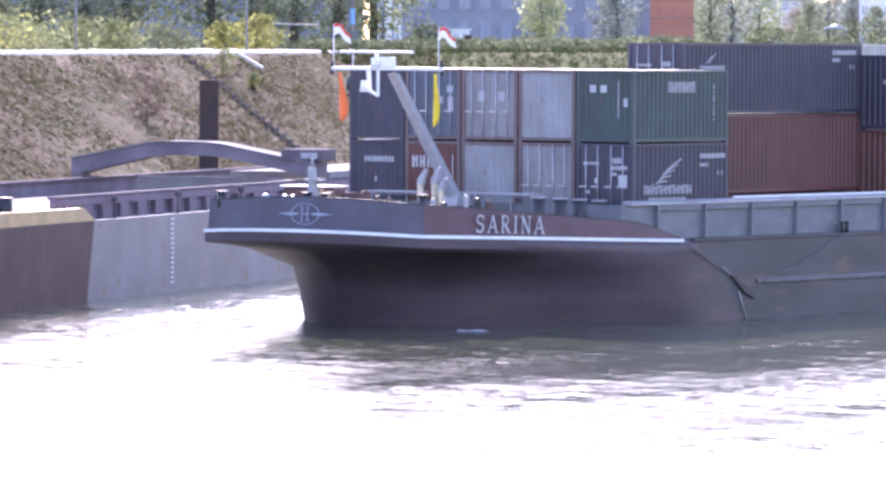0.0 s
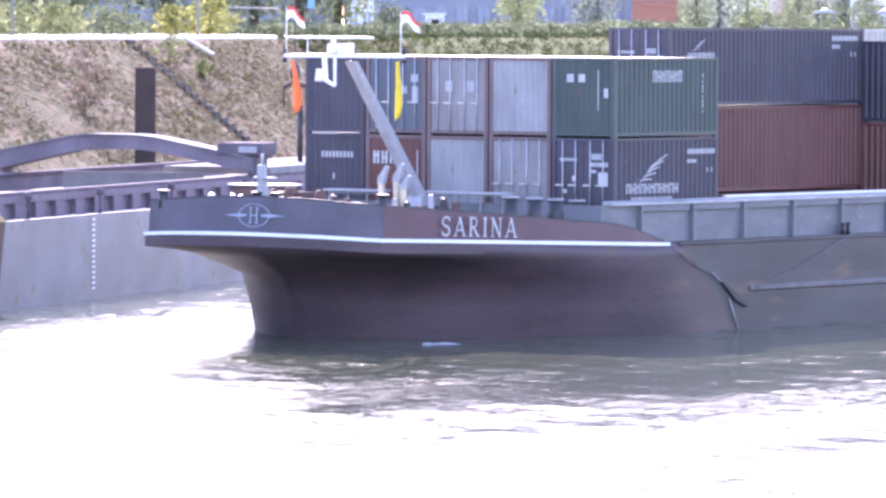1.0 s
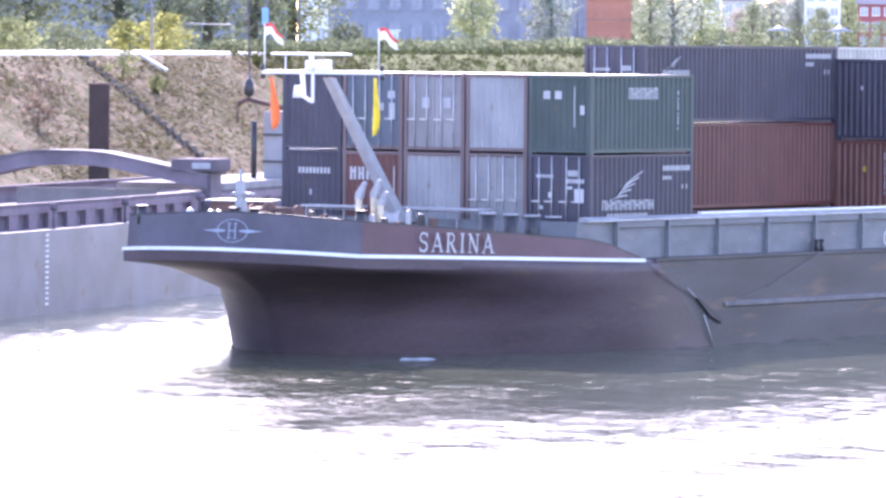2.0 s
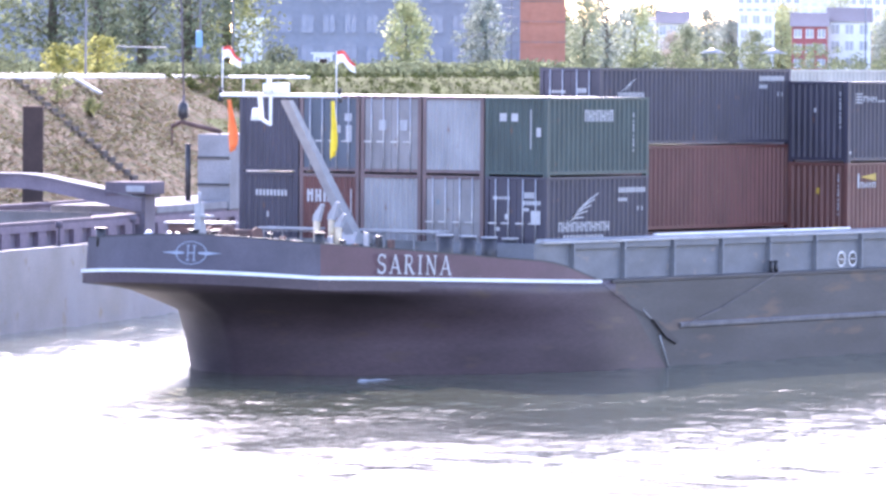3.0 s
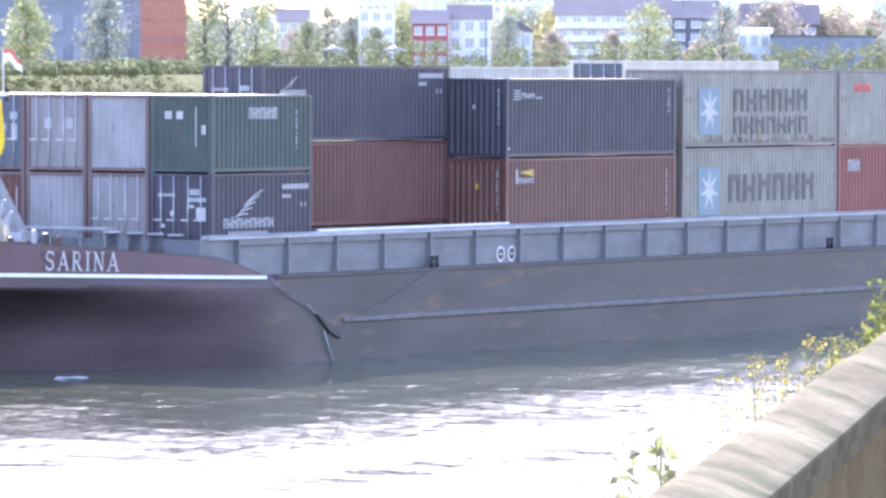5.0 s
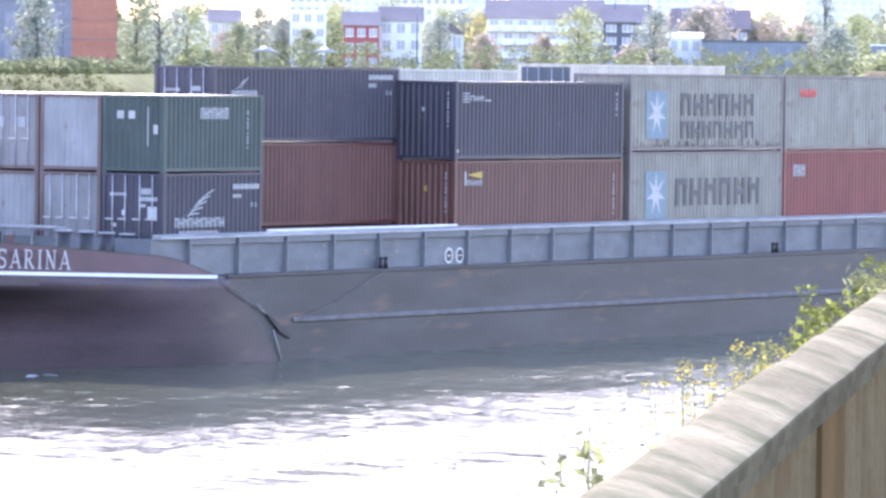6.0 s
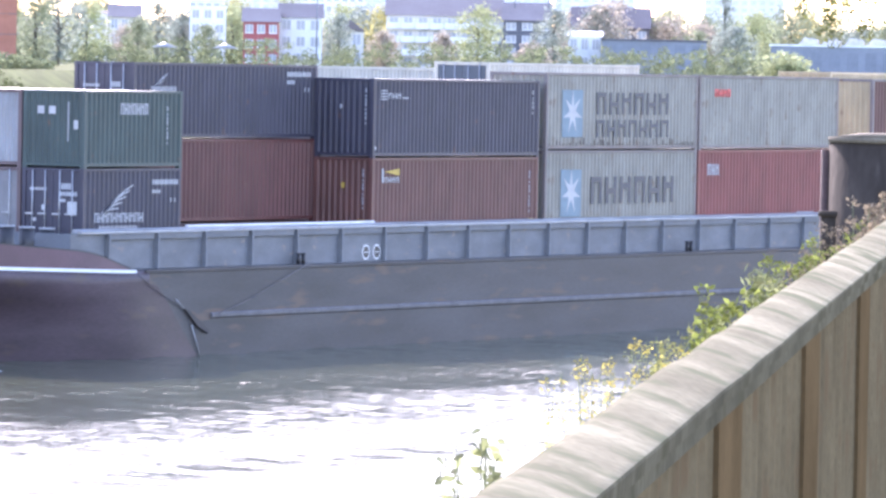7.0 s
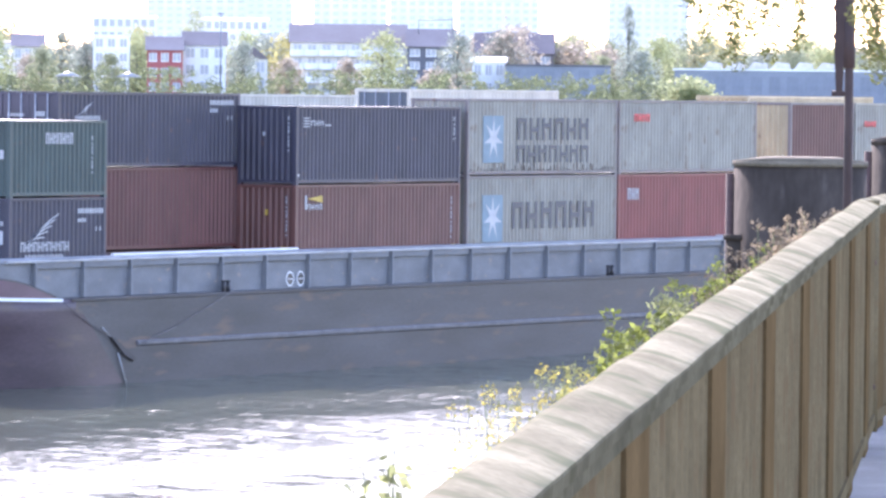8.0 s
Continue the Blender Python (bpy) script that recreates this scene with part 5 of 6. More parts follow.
# Far walls and roofs are toned pale, with some distance haze in them.
W_WHITE = wall_mat("white_render", (0.78, 0.78, 0.78))
W_CREAM = wall_mat("cream_render", (0.66, 0.63, 0.58))
W_RED = wall_mat("red_render", (0.42, 0.13, 0.13))
W_ORANGE = wall_mat("orange_brick_tower", (0.46, 0.20, 0.14))
W_BLUE = wall_mat("blue_grey_cladding", (0.25, 0.27, 0.31))
W_DARK = wall_mat("dark_slate_roof", (0.15, 0.15, 0.17))
W_BROWN = wall_mat("brown_tile_roof", (0.20, 0.17, 0.17))
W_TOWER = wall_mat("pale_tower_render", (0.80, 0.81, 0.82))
M_GLASS = mat("window_glass", (0.34, 0.37, 0.42), 0.08, 0, 0.1, 1, 0.0)


# High-rise and works windows are near the wall tone, standing in for haze.
M_PALEG = mat("haze_paled_window_glass", (0.62, 0.64, 0.68), 0.2, 0, 0.1, 1, 0.0)
M_BLUEG = mat("haze_toned_window_bands", (0.25, 0.28, 0.35), 0.2, 0, 0.1, 1, 0.0)


def house(name, pan0, pan1, dist, eaves, ridge, wall, roof, label, storeys=3, bays=3, depth=9.0, base=-0.95, gable=False, balconies=False, category="house", glass=None):
    """A building that faces the river; eaves and ridge in metres over the eye's level."""
    a, b = far(pan0, 0, dist), far(pan1, 0, dist)
    w = (b - a).length
    d = (b - a).normalized()
    m = Matrix((d, Vector((-d.y, d.x, 0)), Vector((0, 0, 1)))).transposed().to_4x4()
    h = new(name)
    h.matrix_world = Matrix.Translation(Vector((a.x, a.y, 10 + base))) @ m
    tagged(h, label, category)
    H, R = eaves - base, ridge - base
    bm = bmesh.new()
    box(bm, 0, w, 0, depth, 0, H)
    part("wall", bm, wall, h)
    bm = bmesh.new()
    if gable:
        prism(bm, [(-0.3, H), (w + 0.3, H), (w * 0.5, R)], -0.3, depth, lambda u, z, y: (u, y, z))
    elif R > H + 0.4:
        prism(bm, [(-0.4, H), (depth + 0.4, H), (depth * 0.5, R)], -0.3, w + 0.3, lambda y, z, u: (u, y, z))
    else:
        box(bm, -0.2, w + 0.2, -0.2, depth, H, R + 0.02)
    part("roof", bm, roof, h)
    sh = H / storeys
    bw = w / bays
    bm = bmesh.new()
    ww, wh = bw * 0.55, sh * 0.55
    box(bm, 0, ww, -0.05, 0.02, 0, wh)
    first = None
    fr = None
    for i in range(storeys):
        for j in range(bays):
            at = pose(j * bw + (bw - ww) / 2, 0, i * sh + sh * 0.28)
            if first is None:
                first = part("window", bm, glass or M_GLASS, h)
                first.matrix_basis = at
                bm2 = bmesh.new()
                for q in ((-0.09, 0, 0, wh), (ww, ww + 0.09, 0, wh), (-0.15, ww + 0.15, -0.14, 0), (ww / 2 - 0.04, ww / 2 + 0.04, 0, wh)):
                    box(bm2, q[0], q[1], -0.1, 0.02, q[2], q[3])
                fr = part("frame", bm2, wall if glass else W_WHITE, first)
            else:
                o = shared("window", first.data, h, at)
                shared("frame", fr.data, o)
    if balconies:
        bm = bmesh.new()
        box(bm, 0, bw * 0.92, -1.2, 0, 0, 0.12)
        box(bm, 0, bw * 0.92, -1.2, -1.12, 0.12, 1.0)
        bal = None
        for i in range(1, storeys):
            for j in range(bays):
                if bal is None:
                    bal = part("balcony", bm, W_WHITE, h)
                    bal.matrix_basis = pose(j * bw, 0, i * sh)
                else:
                    shared("balcony", bal.data, h, pose(j * bw, 0, i * sh))
    return h


# Far leaves are paled beyond their own green to stand in for haze.
T_LIGHT = leaf_mat("haze_paled_spring_leaves", (0.42, 0.46, 0.28), 0.25)
T_MID = leaf_mat("haze_paled_green_leaves", (0.34, 0.38, 0.27), 0.25)
T_BLUE = leaf_mat("haze_paled_grey_green_leaves", (0.34, 0.39, 0.35), 0.25)
T_YEL = leaf_mat("haze_paled_yellow_green_leaves", (0.46, 0.44, 0.22), 0.25)
T_BROWN = leaf_mat("haze_paled_budding_twigs", (0.46, 0.42, 0.36), 0.25)


def town():
    B = bearing
    k = 1000 / 11352
    horizon = 165

    def up(y, d=1000):
        return (horizon - y) * d / 11352
    house("town_house", B(257), B(320), 1000, up(97), up(72), W_RED, W_DARK, "red rendered three-storey house with slate roof", 3, 3)
    house("town_house", B(321), B(396), 1004, up(88), up(62), W_WHITE, W_DARK, "white rendered house with steep slate roof", 3, 3)
    house("town_house", B(162), B(226), 1040, up(70), up(67), W_WHITE, W_WHITE, "white flat-roofed apartment house", 4, 3)
    house("town_house", B(20), B(75), 1020, up(92), up(68), W_CREAM, W_DARK, "pale house with dark pitched roof", 3, 3)
    house("town_house", B(-20), B(18), 1030, up(85), up(80), W_WHITE, W_DARK, "white house with low dark roof", 2, 2)
    house("town_house", B(420), B(470), 1010, up(110), up(88), W_CREAM, W_BROWN, "low cream house with gabled roof", 2, 2, gable=True)
    house("apartment_block", B(510), B(715), 1050, up(76), up(40), W_CREAM, W_DARK, "long apartment block with white balconies and slate roof", 4, 8, 14, balconies=True, category="apartment block")
    house("town_house", B(716), B(802), 1045, up(82), up(48), W_DARK, W_DARK, "dark slate-hung house with steep roof", 4, 3, 12)
    house("town_house", B(838), B(975), 1060, up(92), up(52), W_BROWN, W_BROWN, "large house with brown tiled roof", 3, 5, 12)
    house("town_house", B(832), B(890), 980, up(112), up(103), W_WHITE, W_WHITE, "low white house with flat roof", 2, 3)
    house("warehouse", B(892), B(1076), 960, up(120), up(117), W_BLUE, W_DARK, "dark blue-grey warehouse wall", 2, 6, 20, category="warehouse", glass=W_BLUE)
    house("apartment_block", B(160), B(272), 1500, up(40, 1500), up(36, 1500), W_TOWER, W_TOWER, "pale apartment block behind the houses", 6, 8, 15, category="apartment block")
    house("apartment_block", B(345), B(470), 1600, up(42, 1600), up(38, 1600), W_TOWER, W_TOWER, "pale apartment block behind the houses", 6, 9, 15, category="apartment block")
    # factory with saw-tooth roof
    f = house("factory", B(1190), B(1640), 800, up(122, 800), up(119, 800), W_BLUE, W_TOWER, "long low blue-grey factory with saw-tooth roof", 1, 14, 30, category="factory", glass=W_BLUE)
    w = 450 * 800 / 11352
    for i in range(6):
        bm = bmesh.new()
        x = w * 0.1 + i * w * 0.09
        z = up(119, 800) + 0.7
        prism(bm, [(x, z), (x + w * 0.085, z), (x + w * 0.08, z + 1.0), (x + w * 0.03, z + 1.2)], 2, 14, lambda u, v, y: (u, y, v))
        part("saw_tooth", bm, M_CONC, f)
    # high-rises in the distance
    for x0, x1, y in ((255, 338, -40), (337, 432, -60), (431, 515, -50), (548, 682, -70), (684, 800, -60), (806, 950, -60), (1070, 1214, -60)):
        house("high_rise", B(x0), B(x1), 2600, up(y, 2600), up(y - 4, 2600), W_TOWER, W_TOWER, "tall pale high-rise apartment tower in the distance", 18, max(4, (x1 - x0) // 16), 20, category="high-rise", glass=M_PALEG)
    # harbour works further upstream: bearings
    c = house("works_building", 53.35, 56.05, 620, 14, 14.5, W_BLUE, W_BLUE, "large blue-grey works building behind the embankment", 5, 14, 40, category="works", glass=M_BLUEG)
    house("works_building", 48.0, 53.3, 660, 15, 15.5, W_BLUE, W_BLUE, "long blue-grey works hall behind the row of trees", 4, 20, 40, category="works", glass=M_BLUEG)
    house("works_annex", 53.38, 53.62, 560, 3.6, 3.8, W_TOWER, W_TOWER, "pale annex before the works building", 2, 2, 8, category="annex")
    house("works_annex", 54.08, 54.25, 560, 0.7, 0.8, W_TOWER, W_TOWER, "small white hut before the works building", 1, 2, 6, category="hut")
    t = house("brick_tower", bearing(302, 58.357), bearing(382, 58.357), 600, 16, 16.4, W_ORANGE, W_ORANGE, "tall orange brick tower with ring bands", 8, 1, 4.2, category="tower", glass=W_ORANGE)
    for kx in range(9):
        bm = bmesh.new()
        box(bm, -0.06, 4.3, -0.06, 4.2, 1.0 + kx * 1.9, 1.08 + kx * 1.9)
        part("band", bm, W_BROWN, t)
    bm = bmesh.new()
    tube(bm, (-0.8, -0.3, 0), (-0.8, -0.3, 16), 0.05, n=6)
    for kx in range(20):
        tube(bm, (-1.4, -0.3, kx * 0.8 + 0.5), (0, -0.3, kx * 0.8 + 0.5), 0.03, n=5)
    part("ladder", bm, M_AGREY, t)
    # roof frame and street lamp
    b = new("roof_frame")
    b.location = far(B(766), up(50, 1045), 1048)
    tagged(b, "steel frame on the roof of the gabled house", "frame")
    bm = bmesh.new()
    tube(bm, (-2, 2, -1.2), (-2, 2, 1.2), 0.08)
    tube(bm, (2.2, -2, -1.2), (2.2, -2, 1.6), 0.08)
    tube(bm, (-2, 2, 1.1), (2.2, -2, 1.2), 0.08)
    part("bar", bm, M_AGREY, b)
    b = new("street_lamp")
    b.location = far(B(387), up(170, 960), 960)
    tagged(b, "tall thin street lamp before the houses", "street lamp")
    bm = bmesh.new()
    tube(bm, (0, 0, -0.3), (0, 0, up(32, 960) + 0.4), 0.12, 0.08, 8)
    part("pole", bm, M_AGREY, b)
    bm = bmesh.new()
    box(bm, -0.3, 0.5, -0.3, 0.3, up(32, 960) + 0.4, up(32, 960) + 0.6)
    part("lamp_head", bm, M_AGREY, b)
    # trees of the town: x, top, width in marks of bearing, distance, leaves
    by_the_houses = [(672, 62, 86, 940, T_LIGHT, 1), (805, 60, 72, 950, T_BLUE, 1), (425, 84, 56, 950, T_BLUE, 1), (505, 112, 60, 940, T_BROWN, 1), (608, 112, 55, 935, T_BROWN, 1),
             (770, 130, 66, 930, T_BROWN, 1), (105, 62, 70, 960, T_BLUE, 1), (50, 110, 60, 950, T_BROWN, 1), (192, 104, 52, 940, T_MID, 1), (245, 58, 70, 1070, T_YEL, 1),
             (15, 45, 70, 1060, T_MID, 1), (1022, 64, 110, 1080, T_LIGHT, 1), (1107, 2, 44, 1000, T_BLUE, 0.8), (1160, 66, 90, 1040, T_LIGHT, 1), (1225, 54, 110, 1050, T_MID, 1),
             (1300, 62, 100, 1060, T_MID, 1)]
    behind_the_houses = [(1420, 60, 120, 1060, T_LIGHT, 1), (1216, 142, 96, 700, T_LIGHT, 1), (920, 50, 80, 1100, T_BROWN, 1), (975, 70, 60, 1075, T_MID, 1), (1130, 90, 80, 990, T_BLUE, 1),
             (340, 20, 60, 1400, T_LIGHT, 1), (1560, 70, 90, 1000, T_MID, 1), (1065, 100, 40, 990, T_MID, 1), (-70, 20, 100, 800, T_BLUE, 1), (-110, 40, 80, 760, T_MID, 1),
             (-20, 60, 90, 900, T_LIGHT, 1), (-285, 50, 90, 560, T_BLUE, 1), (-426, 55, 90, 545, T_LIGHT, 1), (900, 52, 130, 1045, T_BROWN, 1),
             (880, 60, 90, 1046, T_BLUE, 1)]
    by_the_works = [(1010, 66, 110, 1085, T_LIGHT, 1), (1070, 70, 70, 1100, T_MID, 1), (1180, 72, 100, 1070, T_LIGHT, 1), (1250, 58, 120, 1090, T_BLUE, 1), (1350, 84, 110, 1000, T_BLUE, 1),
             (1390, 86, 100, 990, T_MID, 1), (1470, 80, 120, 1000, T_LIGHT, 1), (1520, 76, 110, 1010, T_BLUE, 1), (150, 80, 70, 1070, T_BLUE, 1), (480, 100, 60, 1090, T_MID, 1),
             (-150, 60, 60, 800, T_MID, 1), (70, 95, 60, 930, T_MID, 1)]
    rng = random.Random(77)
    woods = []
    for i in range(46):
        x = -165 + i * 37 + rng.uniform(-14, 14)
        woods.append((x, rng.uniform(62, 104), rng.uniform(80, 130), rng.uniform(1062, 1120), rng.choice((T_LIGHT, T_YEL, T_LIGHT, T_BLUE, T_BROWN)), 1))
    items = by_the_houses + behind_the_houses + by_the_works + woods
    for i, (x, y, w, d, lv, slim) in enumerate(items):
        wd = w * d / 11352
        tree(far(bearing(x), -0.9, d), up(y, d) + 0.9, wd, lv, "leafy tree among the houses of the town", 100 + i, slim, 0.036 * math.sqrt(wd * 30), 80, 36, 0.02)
    rng = random.Random(9)
    cs = []
    for _ in range(700):
        p = rng.uniform(55.9, 66.5)
        cs.append((far(p, -0.6 + rng.random() ** 1.5 * 3.2, rng.uniform(880, 925)), 1.0))
    vs, fs = leaf_quads(rng, cs, 0.5, 40)
    tagged(from_lists("riverside_hedge", vs, fs, L_MID, None), "far green hedges along the town's river bank", "hedge", kind="stuff")
    cs = []
    for _ in range(2600):
        p = rng.uniform(56.3, 67.5)
        top = 5.2 + 3.0 * noise.noise(Vector((p * 3.1, 0, 0))) + 1.6 * noise.noise(Vector((p * 11.0, 4, 0)))
        cs.append((far(p, -0.9 + (top + 0.9) * (1 - rng.random() ** 2), rng.uniform(1125, 1160)), 1.6))
    vs, fs = leaf_quads(rng, cs, 1.0, 14)
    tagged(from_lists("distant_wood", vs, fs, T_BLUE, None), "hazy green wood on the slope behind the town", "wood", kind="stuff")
    for i, (x, col) in enumerate(((118, M_MAST), (225, M_MAST))):
        c = new("parasol")
        c.location = far(B(x), -0.7, 870)
        tagged(c, "pale parasol on the far river terrace", "parasol", group="parasols on the terrace")
        bm = bmesh.new()
        tube(bm, (0, 0, -0.2), (0, 0, 2.6), 0.05, n=6)
        part("pole", bm, M_AGREY, c)
        bm = bmesh.new()
        tube(bm, (0, 0, 2.2), (0, 0, 2.9), 2.0, 0.05, 8)
        part("canopy", bm, col, c)


town()

# ---- our bank: walkway, railing ----
RD = Vector((math.sin(radians(66.0)), math.cos(radians(66.0)), 0))
RL = Vector((-RD.y, RD.x, 0))
WALK_Z = 8.38


def bank(s, o, z):
    """A place s metres along the railing, o metres towards the water from it."""
    return RD * s + RL * (0.66 + o) + Vector((0, 0, z))


def near_ground():
    bm = bmesh.new()
    rows = []
    for o, z in ((-3000, WALK_Z), (-30, WALK_Z), (-4, WALK_Z), (0.12, WALK_Z), (0.5, 8.1), (4, 5.5), (13, -0.8)):
        rows.append([bank(s, o, z) for s in (-3000, -200, -20, 0, 10, 20, 30, 40, 60)])
    loft(bm, rows, smooth=False)
    tagged(part("pavement", bm, M_PAVE), "grey riverside walkway and bank behind the railing", "pavement", kind="structure")


near_ground()


# Darker rail tone that carries the shade of the lip and channel.
M_LIP = mat("shade_darkened_rail_lip", (0.12, 0.108, 0.07), 0.9, 0, 0.3, 2, 0.2, 40, (0.09, 0.082, 0.05), 0.5, spec=0.0)
RAIL_PROFILE = [(-0.052, 9.458), (-0.066, 9.459), (-0.068, 9.4795), (-0.066, 9.4835), (-0.050, 9.490), (-0.028, 9.500), (0.0, 9.509), (0.022, 9.514), (0.036, 9.513), (0.046, 9.505), (0.048, 9.477), (0.040, 9.455)]


def railing():
    r = new("railing")
    tagged(r, "weathered cream steel railing with ribbed panels and round handrail", "railing")

    def segment(s0, s1, turn, posts):
        """A straight run of railing; turn: degrees to the right from its first end."""
        a = bank(s0, 0, 0)
        d = Matrix.Rotation(radians(-turn), 3, "Z") @ RD
        q = Vector((-d.y, d.x, 0))

        def at(s, o, z):
            return a + d * (s - s0) + q * o + Vector((0, 0, z))
        bm = bmesh.new()
        n = max(4, int((s1 - s0) * 7))
        rings = []
        for i in range(n + 1):
            s = s0 + (s1 - s0) * i / n
            dent = 0.006 * noise.noise(Vector((s * 0.55, 0, 0))) + 0.0035 * noise.noise(Vector((s * 1.6, 5, 0)))
            side = 0.003 * noise.noise(Vector((s * 0.8, 9, 2)))
            sag = -0.008 * max(0.0, (s - 20) / 10)
            rings.append([at(s, o + side, z + sag + dent * (1 + 6 * o)) for o, z in RAIL_PROFILE])
        loft(bm, rings, close=True, caps=True, smooth=True)
        bmesh.ops.recalc_face_normals(bm, faces=bm.faces)
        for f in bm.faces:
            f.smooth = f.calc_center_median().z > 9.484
            # Faces towards the walkway get the darker tone: shade put into colour.
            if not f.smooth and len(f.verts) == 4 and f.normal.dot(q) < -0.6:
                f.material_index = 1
        part("handrail", bm, M_RAIL, r, "broad handrail with worn pale paint and a shade-toned edge").data.materials.append(M_LIP)
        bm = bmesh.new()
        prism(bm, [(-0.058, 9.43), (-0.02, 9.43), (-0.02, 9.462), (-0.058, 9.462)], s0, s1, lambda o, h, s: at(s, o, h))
        part("top_channel", bm, M_LIP, r, "shade-toned channel under the handrail")
        edge = [s0] + [e for p in posts for e in p] + [s1]
        for k in range(0, len(edge), 2):
            if edge[k + 1] - edge[k] < 0.1:
                continue
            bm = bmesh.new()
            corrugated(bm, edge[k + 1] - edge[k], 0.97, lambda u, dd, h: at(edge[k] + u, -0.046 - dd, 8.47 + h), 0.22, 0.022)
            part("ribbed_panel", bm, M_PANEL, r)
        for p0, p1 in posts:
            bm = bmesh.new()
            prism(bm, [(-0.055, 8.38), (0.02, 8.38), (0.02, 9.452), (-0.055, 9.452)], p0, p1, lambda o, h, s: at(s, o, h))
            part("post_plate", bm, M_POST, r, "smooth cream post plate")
        bm = bmesh.new()
        prism(bm, [(-0.056, 8.42), (0.024, 8.42), (0.024, 8.475), (-0.056, 8.475)], s0, s1, lambda o, h, s: at(s, o, h))
        part("bottom_rail", bm, M_PANEL, r)
        return at
    segment(5.5, 30.9, 0.0, [(4.25 + 3.07 * k, 4.93 + 3.07 * k) for k in range(1, 9)])
    segment(31.2, 43.0, 3.0, [(31.25, 31.7), (34.4, 35.0), (37.5, 38.1), (40.6, 41.2)])
    bm = bmesh.new()
    tube(bm, bank(31.05, -0.03, 8.3), bank(31.05, -0.03, 9.5), 0.035, n=10)
    part("end_post", bm, M_PANEL, r)
    for z in (8.6, 9.2):
        bm = bmesh.new()
        tube(bm, bank(30.9, -0.04, z), bank(31.25, -0.04, z), 0.014, n=8)
        part("hinge", bm, M_RUST, r)


railing()


def dolphin(pan, dist, r, top, label, cap=None):
    b = new("mooring_dolphin")
    p = far(pan, 0, dist)
    b.location = (p.x, p.y, 0)
    tagged(b, label, "mooring dolphin", group="mooring dolphins")
    bm = bmesh.new()
    tube(bm, (0, 0, -2), (0, 0, top - 0.06), r, r, 40)
    part("shaft", bm, M_DOLPHIN, b)
    bm = bmesh.new()
    tube(bm, (0, 0, top - 0.06), (0, 0, top), r * 1.02, r * 1.02, 40)
    tube(bm, (0, 0, top), (0, 0, top + 0.05), r * 0.98, r * 0.55, 40)
    part("cap", bm, cap or M_CAP, b, "" if cap else "sunlit weathered concrete cap")
    bm = bmesh.new()
    u = Vector((math.cos(radians(pan)), -math.sin(radians(pan)), 0))
    q = -u * (r + 0.03)
    tube(bm, q + Vector((0, 0, -1)), q + Vector((0, 0, top - 0.15)), 0.06, n=10)
    part("rubbing_post", bm, M_RUST, b)
    bm = bmesh.new()
    q = -u * (r - 0.05) - Vector((math.sin(radians(pan)), math.cos(radians(pan)), 0)) * 0.25
    tube(bm, q + Vector((0, 0, top - 1.6)), q + Vector((0, 0, top - 0.9)), 0.13, n=12)
    tube(bm, q + Vector((0, 0, top - 0.9)), q + Vector((0, 0, top - 0.84)), 0.16, n=12)
    part("bollard", bm, M_DOLPHIN, b)


M_DOLPHIN = mat("dark_wet_steel_and_algae", (0.055, 0.043, 0.034), 0.9, 0, 0.35, 1.5, 0.3, 14, (0.10, 0.08, 0.065), 0.4, (1, 1, 0.4), spec=0.1)
M_CAP = mat("weathered_concrete_cap", (0.15, 0.125, 0.09), 0.9, 0, 0.3, 3, 0.3, 30, spec=0.1)
dolphin(bearing(1414), 73, 0.755, 9.26, "stout dark mooring dolphin with a weathered cap by the bank")
dolphin(bearing(1610), 80, 0.5, 9.47, "dark mooring dolphin further along the bank", M_DOLPHIN)


def pole():
    b = new("signal_post")
    p = far(bearing(1498), 0, 45)
    b.location = (p.x, p.y, 8.0)
    tagged(b, "rusty brown steel post with a folded arm", "post")
    u = Vector((math.cos(radians(64.6)), -math.sin(radians(64.6)), 0))
    bm = bmesh.new()
    tube(bm, (0, 0, -0.5), (0, 0, 3.4), 0.031, n=12)
    part("pole", bm, M_PILE, b)
    bm = bmesh.new()
    q = -u * 0.068
    loft(bm, [[q + Vector((0, 0, z)) + u * dx + Vector((u.y, -u.x, 0)) * dy for dx, dy in ((-w, -0.02), (w, -0.02), (w, 0.02), (-w, 0.02))] for z, w in ((2.0, 0.022), (2.3, 0.038), (2.7, 0.04), (3.4, 0.036))], close=True, caps=True)
    part("folded_arm", bm, M_PILE, b)
    for z in (2.02, 2.42, 2.62):
        bm = bmesh.new()
        tube(bm, -u * 0.12 + Vector((0, 0, z)), Vector((0, 0, z)), 0.02, n=8)
        part("bracket", bm, M_PILE, b)
    bm = bmesh.new()
    tube(bm, (0, 0, 2.2), (0, 0, 2.53), 0.042, n=12)
    part("sleeve", bm, M_PILE, b)


pole()


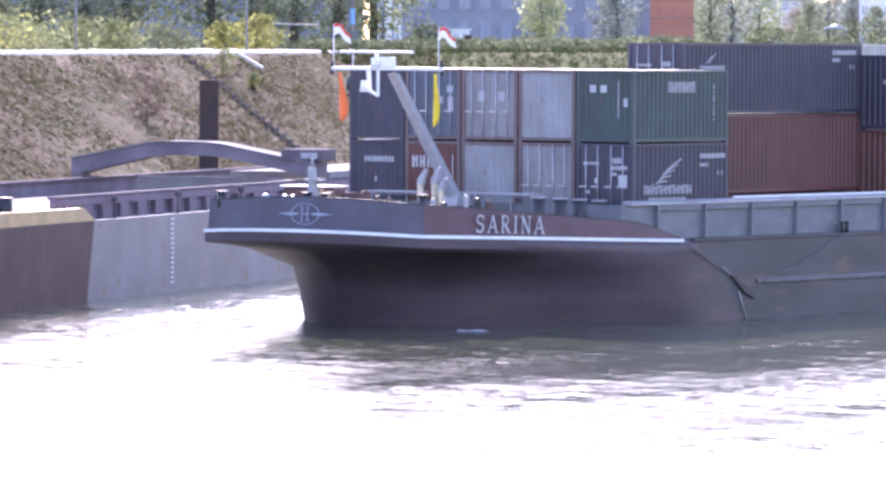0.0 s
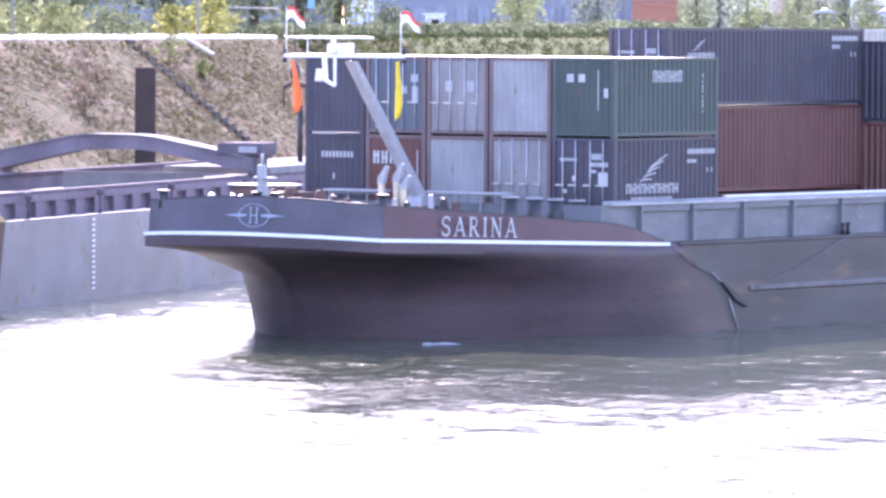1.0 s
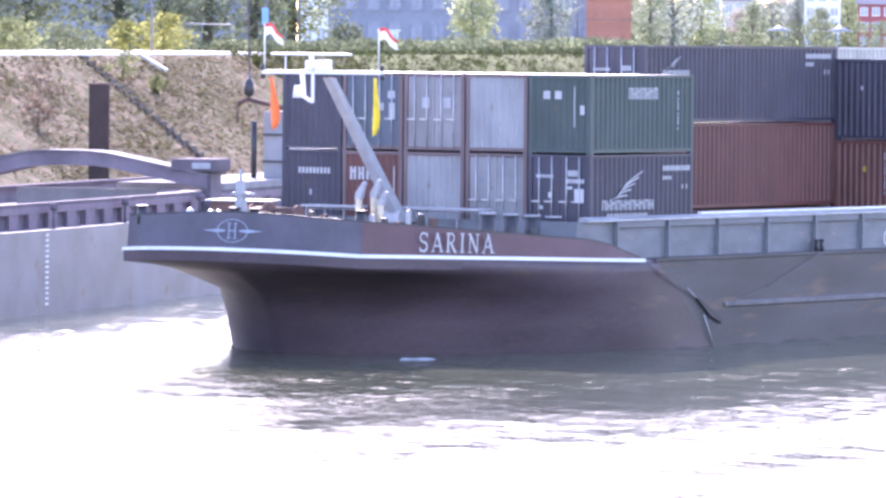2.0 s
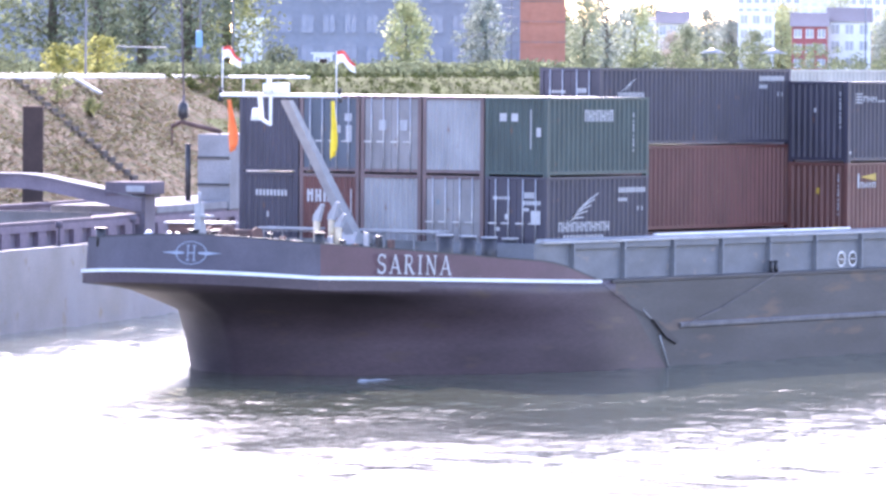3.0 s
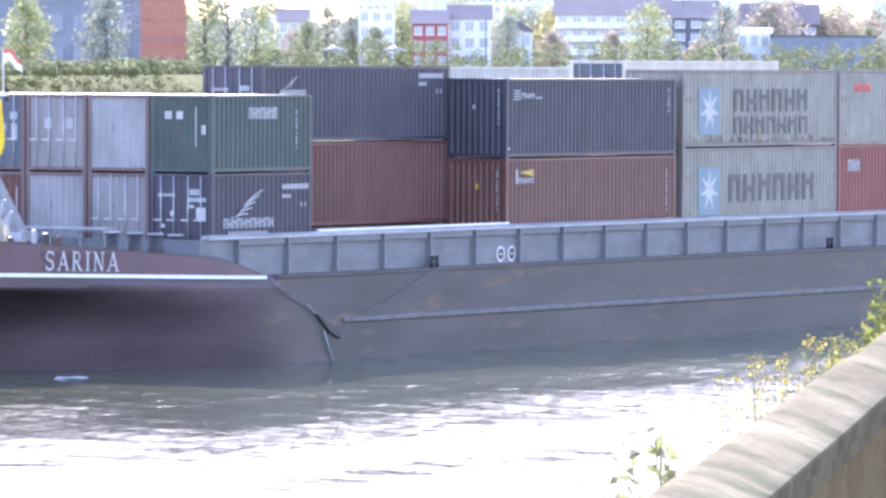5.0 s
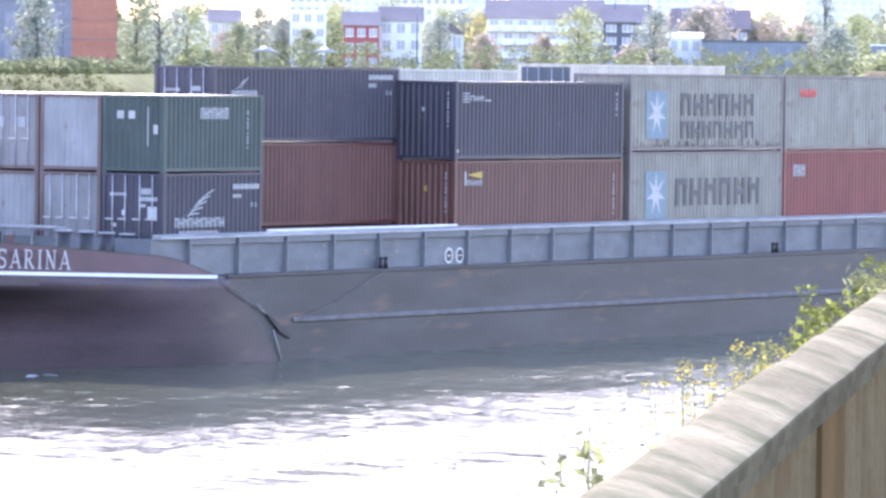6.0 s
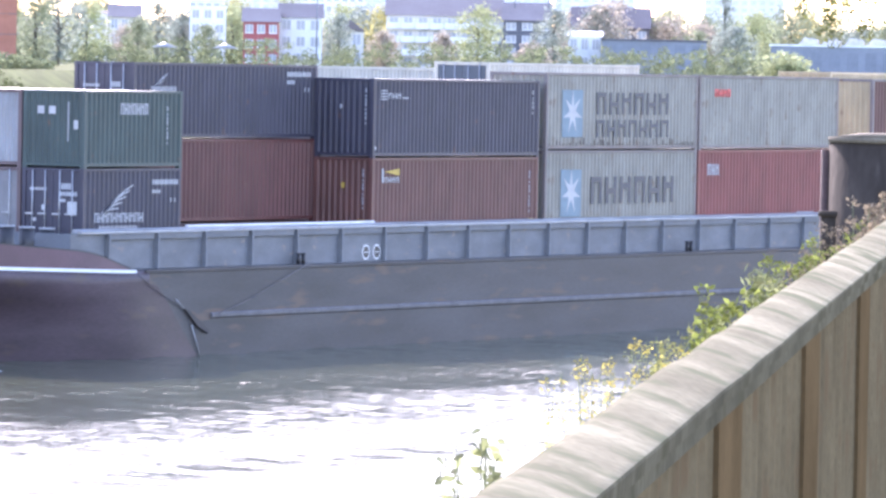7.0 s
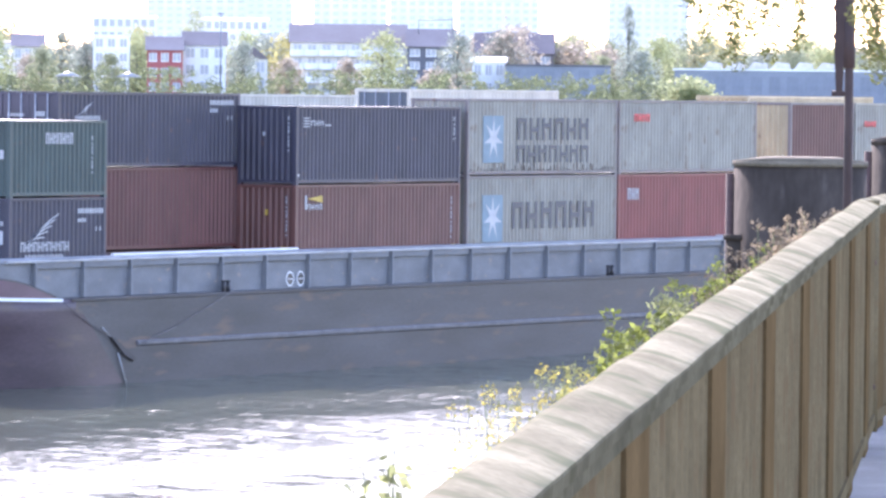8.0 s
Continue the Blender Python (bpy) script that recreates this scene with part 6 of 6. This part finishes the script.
def overhanging_branch():
    """Twigs of a bank tree that hang into the view from above."""
    rng = random.Random(31)
    D = 42.0
    t = new("bank_tree")
    base = far(66.6, 0, 40) + Vector((0, 0, -1.6))
    t.location = base
    tagged(t, "bank tree with sunlit young leaves on hanging twigs", "tree")
    bm = bmesh.new()
    top = Vector((0.2, 0.1, 6.5))
    tube(bm, (0, 0, -0.3), top, 0.22, 0.12, 10)
    centres = []
    twigs = []
    hang = [(1225, 20), (1262, 45), (1290, 70), (1300, 110), (1330, 60), (1345, 95), (1250, 5), (1310, 25), (1360, 30), (1290, 10), (1240, 60),
            (1520, 20), (1545, 60), (1560, 100), (1535, 110), (1420, 60), (1405, 75), (1550, 130), (1530, 5), (1375, 5)]
    for x, y in hang:
        p = far(bearing(x), (165 - y) * D / 11352, D + rng.uniform(-1, 1)) - base
        st = p + Vector((rng.uniform(-0.1, 0.1), rng.uniform(-0.1, 0.1), 0.35 + rng.random() * 0.2))
        twigs.append((st, p))
        for q in range(7):
            centres.append((p + (st - p) * q * 0.15 + Vector((rng.gauss(0, 0.03), rng.gauss(0, 0.03), 0)), 0.075))
    mid = [far(bearing(x), 1.35, D) - base for x in (1290, 1400, 1540)]
    for m in mid:
        tube(bm, top * 0.85, m, 0.06, 0.02, 6)
    for st, p in twigs:
        m = min(mid, key=lambda q: (q - st).length)
        tube(bm, m, st, 0.008, 0.005, 5)
        tube(bm, st, p, 0.005, 0.003, 4)
    part("trunk", bm, M_BARK, t)
    vs, fs = leaf_quads(rng, centres, 0.04, 32)
    for _ in range(60):
        c = top + Vector((rng.gauss(0, 1.4), rng.gauss(0, 1.4), rng.uniform(-0.5, 2.0)))
        if c.z < 3.6:
            continue
        v2, f2 = leaf_quads(rng, [(c, 0.5)], 0.09, 20)
        k = len(vs)
        vs += v2
        fs += [tuple(i + k for i in f) for f in f2]
    from_lists("leaves", vs, fs, L_YEL2, t)


L_YEL2 = leaf_mat("sunlit_young_leaves", (0.13, 0.145, 0.055), 0.5)
overhanging_branch()


def bank_plants():
    """Weeds and shoots that stand on the bank just outside the railing."""
    rng = random.Random(12)
    near_weeds = [(690, 800, 0.40, L_LIGHT, 0.02, 5), (915, 690, 0.45, L_YELF, 0.009, 14), (885, 728, 0.45, L_YELF, 0.009, 14), (950, 660, 0.5, L_LIGHT, 0.010, 12), (985, 640, 0.42, L_YELF, 0.012, 12),
             (1010, 640, 0.40, L_YEL, 0.014, 14), (686, 822, 0.40, L_LIGHT, 0.02, 5), (672, 840, 0.40, L_LIGHT, 0.024, 3), (700, 850, 0.3, L_LIGHT, 0.02, 5), (900, 708, 0.45, L_YELF, 0.010, 12),
             (935, 675, 0.45, L_YELF, 0.010, 12), (870, 752, 0.42, L_YELF, 0.010, 10), (1030, 635, 0.35, L_YEL, 0.014, 14)]
    far_weeds = [(1060, 615, 0.35, L_YEL, 0.016, 14), (1085, 605, 0.35, L_MID2, 0.027, 16), (1120, 572, 0.4, L_MID2, 0.027, 16), (1150, 545, 0.4, L_MID2, 0.027, 16), (1172, 515, 0.45, L_LIGHT, 0.036, 12),
             (1200, 522, 0.45, L_LIGHT, 0.024, 14), (1228, 490, 0.45, L_MID2, 0.02, 18), (1245, 485, 0.4, L_MID2, 0.02, 18), (1262, 478, 0.4, L_STRAW, 0.02, 14), (1280, 462, 0.45, L_MID2, 0.02, 16),
             (1296, 450, 0.45, L_MID2, 0.02, 16), (1325, 430, 0.4, L_STRAW, 0.02, 14), (1350, 425, 0.4, L_MID2, 0.02, 14)]
    rows = near_weeds + far_weeds
    for i, (x, y, o, lv, leaf, n) in enumerate(rows):
        pan = bearing(x)
        s = (0.66 + o) / math.sin(radians(66.0 - pan))
        tip = far(pan, (165 - y) * s / 11352, s)
        foot_z = 8.38 - 0.25 * min(o / 0.38, 1) - max(0, o - 0.5) * 0.74
        t = new("weed")
        t.location = (tip.x, tip.y, foot_z - 0.05)
        tagged(t, "leafy green weed growing on the bank outside the railing", "weed", group="weeds along the railing")
        H = tip.z - foot_z + 0.05
        bm = bmesh.new()
        cs = []
        for k in range(n):
            a = Vector((rng.gauss(0, 0.03), rng.gauss(0, 0.03), 0))
            w = (0.02 + 0.0018 * s) * (1.5 if lv is L_YELF else 1.0)
            b = Vector((rng.gauss(0, w), rng.gauss(0, w), H * (1.0 if k == 0 else rng.uniform(0.8, 1.0))))
            tube(bm, a, b, 0.0018 if lv is L_YELF else 0.0025, 0.001, 4)
            for q in range(9):
                cs.append((a + (b - a) * (0.5 + 0.06 * q), 0.015 + leaf * 0.9))
        part("stem", bm, M_BARK if lv is L_STRAW else M_STEM, t, kind="stuff")
        vs, fs = leaf_quads(rng, cs, leaf * (0.95 if n > 6 else 1.3), 20 if n > 6 else 5)
        from_lists("leaves", vs, fs, lv, t)
    for i, (x, y, o) in enumerate(((1370, 392, 0.5), (1395, 380, 0.5), (1420, 372, 0.5), (1440, 360, 0.5), (1460, 362, 0.45), (1405, 400, 0.5), (1450, 385, 0.5))):
        pan = bearing(x)
        s = (0.66 + o) / math.sin(radians(66.0 - pan))
        tip = far(pan, (165 - y) * s / 11352, s)
        t = new("dry_grass")
        t.location = (tip.x, tip.y, 7.97)
        tagged(t, "tall pale dry grass beside the railing", "grass", group="grass along the railing")
        bm = bmesh.new()
        cs = []
        for k in range(9):
            b = Vector((rng.gauss(0, 0.1), rng.gauss(0, 0.1), (tip.z - 7.97) * rng.uniform(0.85, 1.0)))
            tube(bm, (b.x * 0.3, b.y * 0.3, 0), b, 0.005, 0.002, 4)
            cs.append((b, 0.04))
            cs.append((b * 0.93, 0.04))
        part("stalk", bm, M_STEM, t, kind="stuff")
        vs, fs = leaf_quads(rng, cs, 0.035, 12)
        from_lists("seed_head", vs, fs, L_STRAW, t)


M_STEM = mat("green_stem", (0.16, 0.18, 0.07), 0.7, 0, 0.2, 8, 0.1)
L_MID2 = leaf_mat("shaded_weed_leaves", (0.19, 0.23, 0.06), 0.5)
L_YELF = leaf_mat("yellow_flowers", (0.55, 0.47, 0.12), 0.4)
bank_plants()


def bow_foam():
    """A curl of white water that the bow pushes along."""
    bm = bmesh.new()
    rows = []
    for i in range(17):
        t = i / 16
        w = 0.28 * math.sin(math.pi * t) ** 0.7 + 0.01
        h = 0.07 * math.sin(math.pi * t ** 0.7) * (0.8 + 0.3 * math.sin(t * 11))
        y = 0.12 * math.sin(t * 5)
        rows.append([((t - 0.5) * 1.5, y + w * q, -0.06 + (h + 0.06) * (1 - q * q)) for q in (-1, -0.6, -0.2, 0.2, 0.6, 1)])
    loft(bm, rows, smooth=True)
    return tagged(part("bow_wave", bm, M_FOAM), "curl of white foam beside the bow", "foam")


M_FOAM = mat("white_foam", (0.30, 0.31, 0.32), 0.6, 0, 0.3, 3, 0.4, 20)
FOAM = bow_foam()
FOAM_ROWS = [(0, (160.4, 116.6, 0)), (2, (163.0, 116.5, 0)), (3.5, (164.8, 116.4, 0)), (4.5, (166.0, 115.7, 0)), (6.5, (168.3, 114.0, 0)), (8, (170.0, 112.8, 0))]


def motions():
    walk(FOAM, [(t, pose(*p, 0, 0, -14)) for t, p in FOAM_ROWS])
    walk(WATER, [(0, pose(0, 0, 0)), (4, pose(1.6, 0.5, 0)), (8, pose(3.2, 1.0, 0))])
    times = [0, 0.1, 1, 2, 3, 4, 5, 6, 7, 7.9, 8]
    for ob in MOVING:
        at = ob.matrix_world.copy()
        walk(ob, [(t, Matrix.Translation((SPEED * t, 0, 0)) @ at) for t in times])


bpy.context.view_layer.update()
motions()
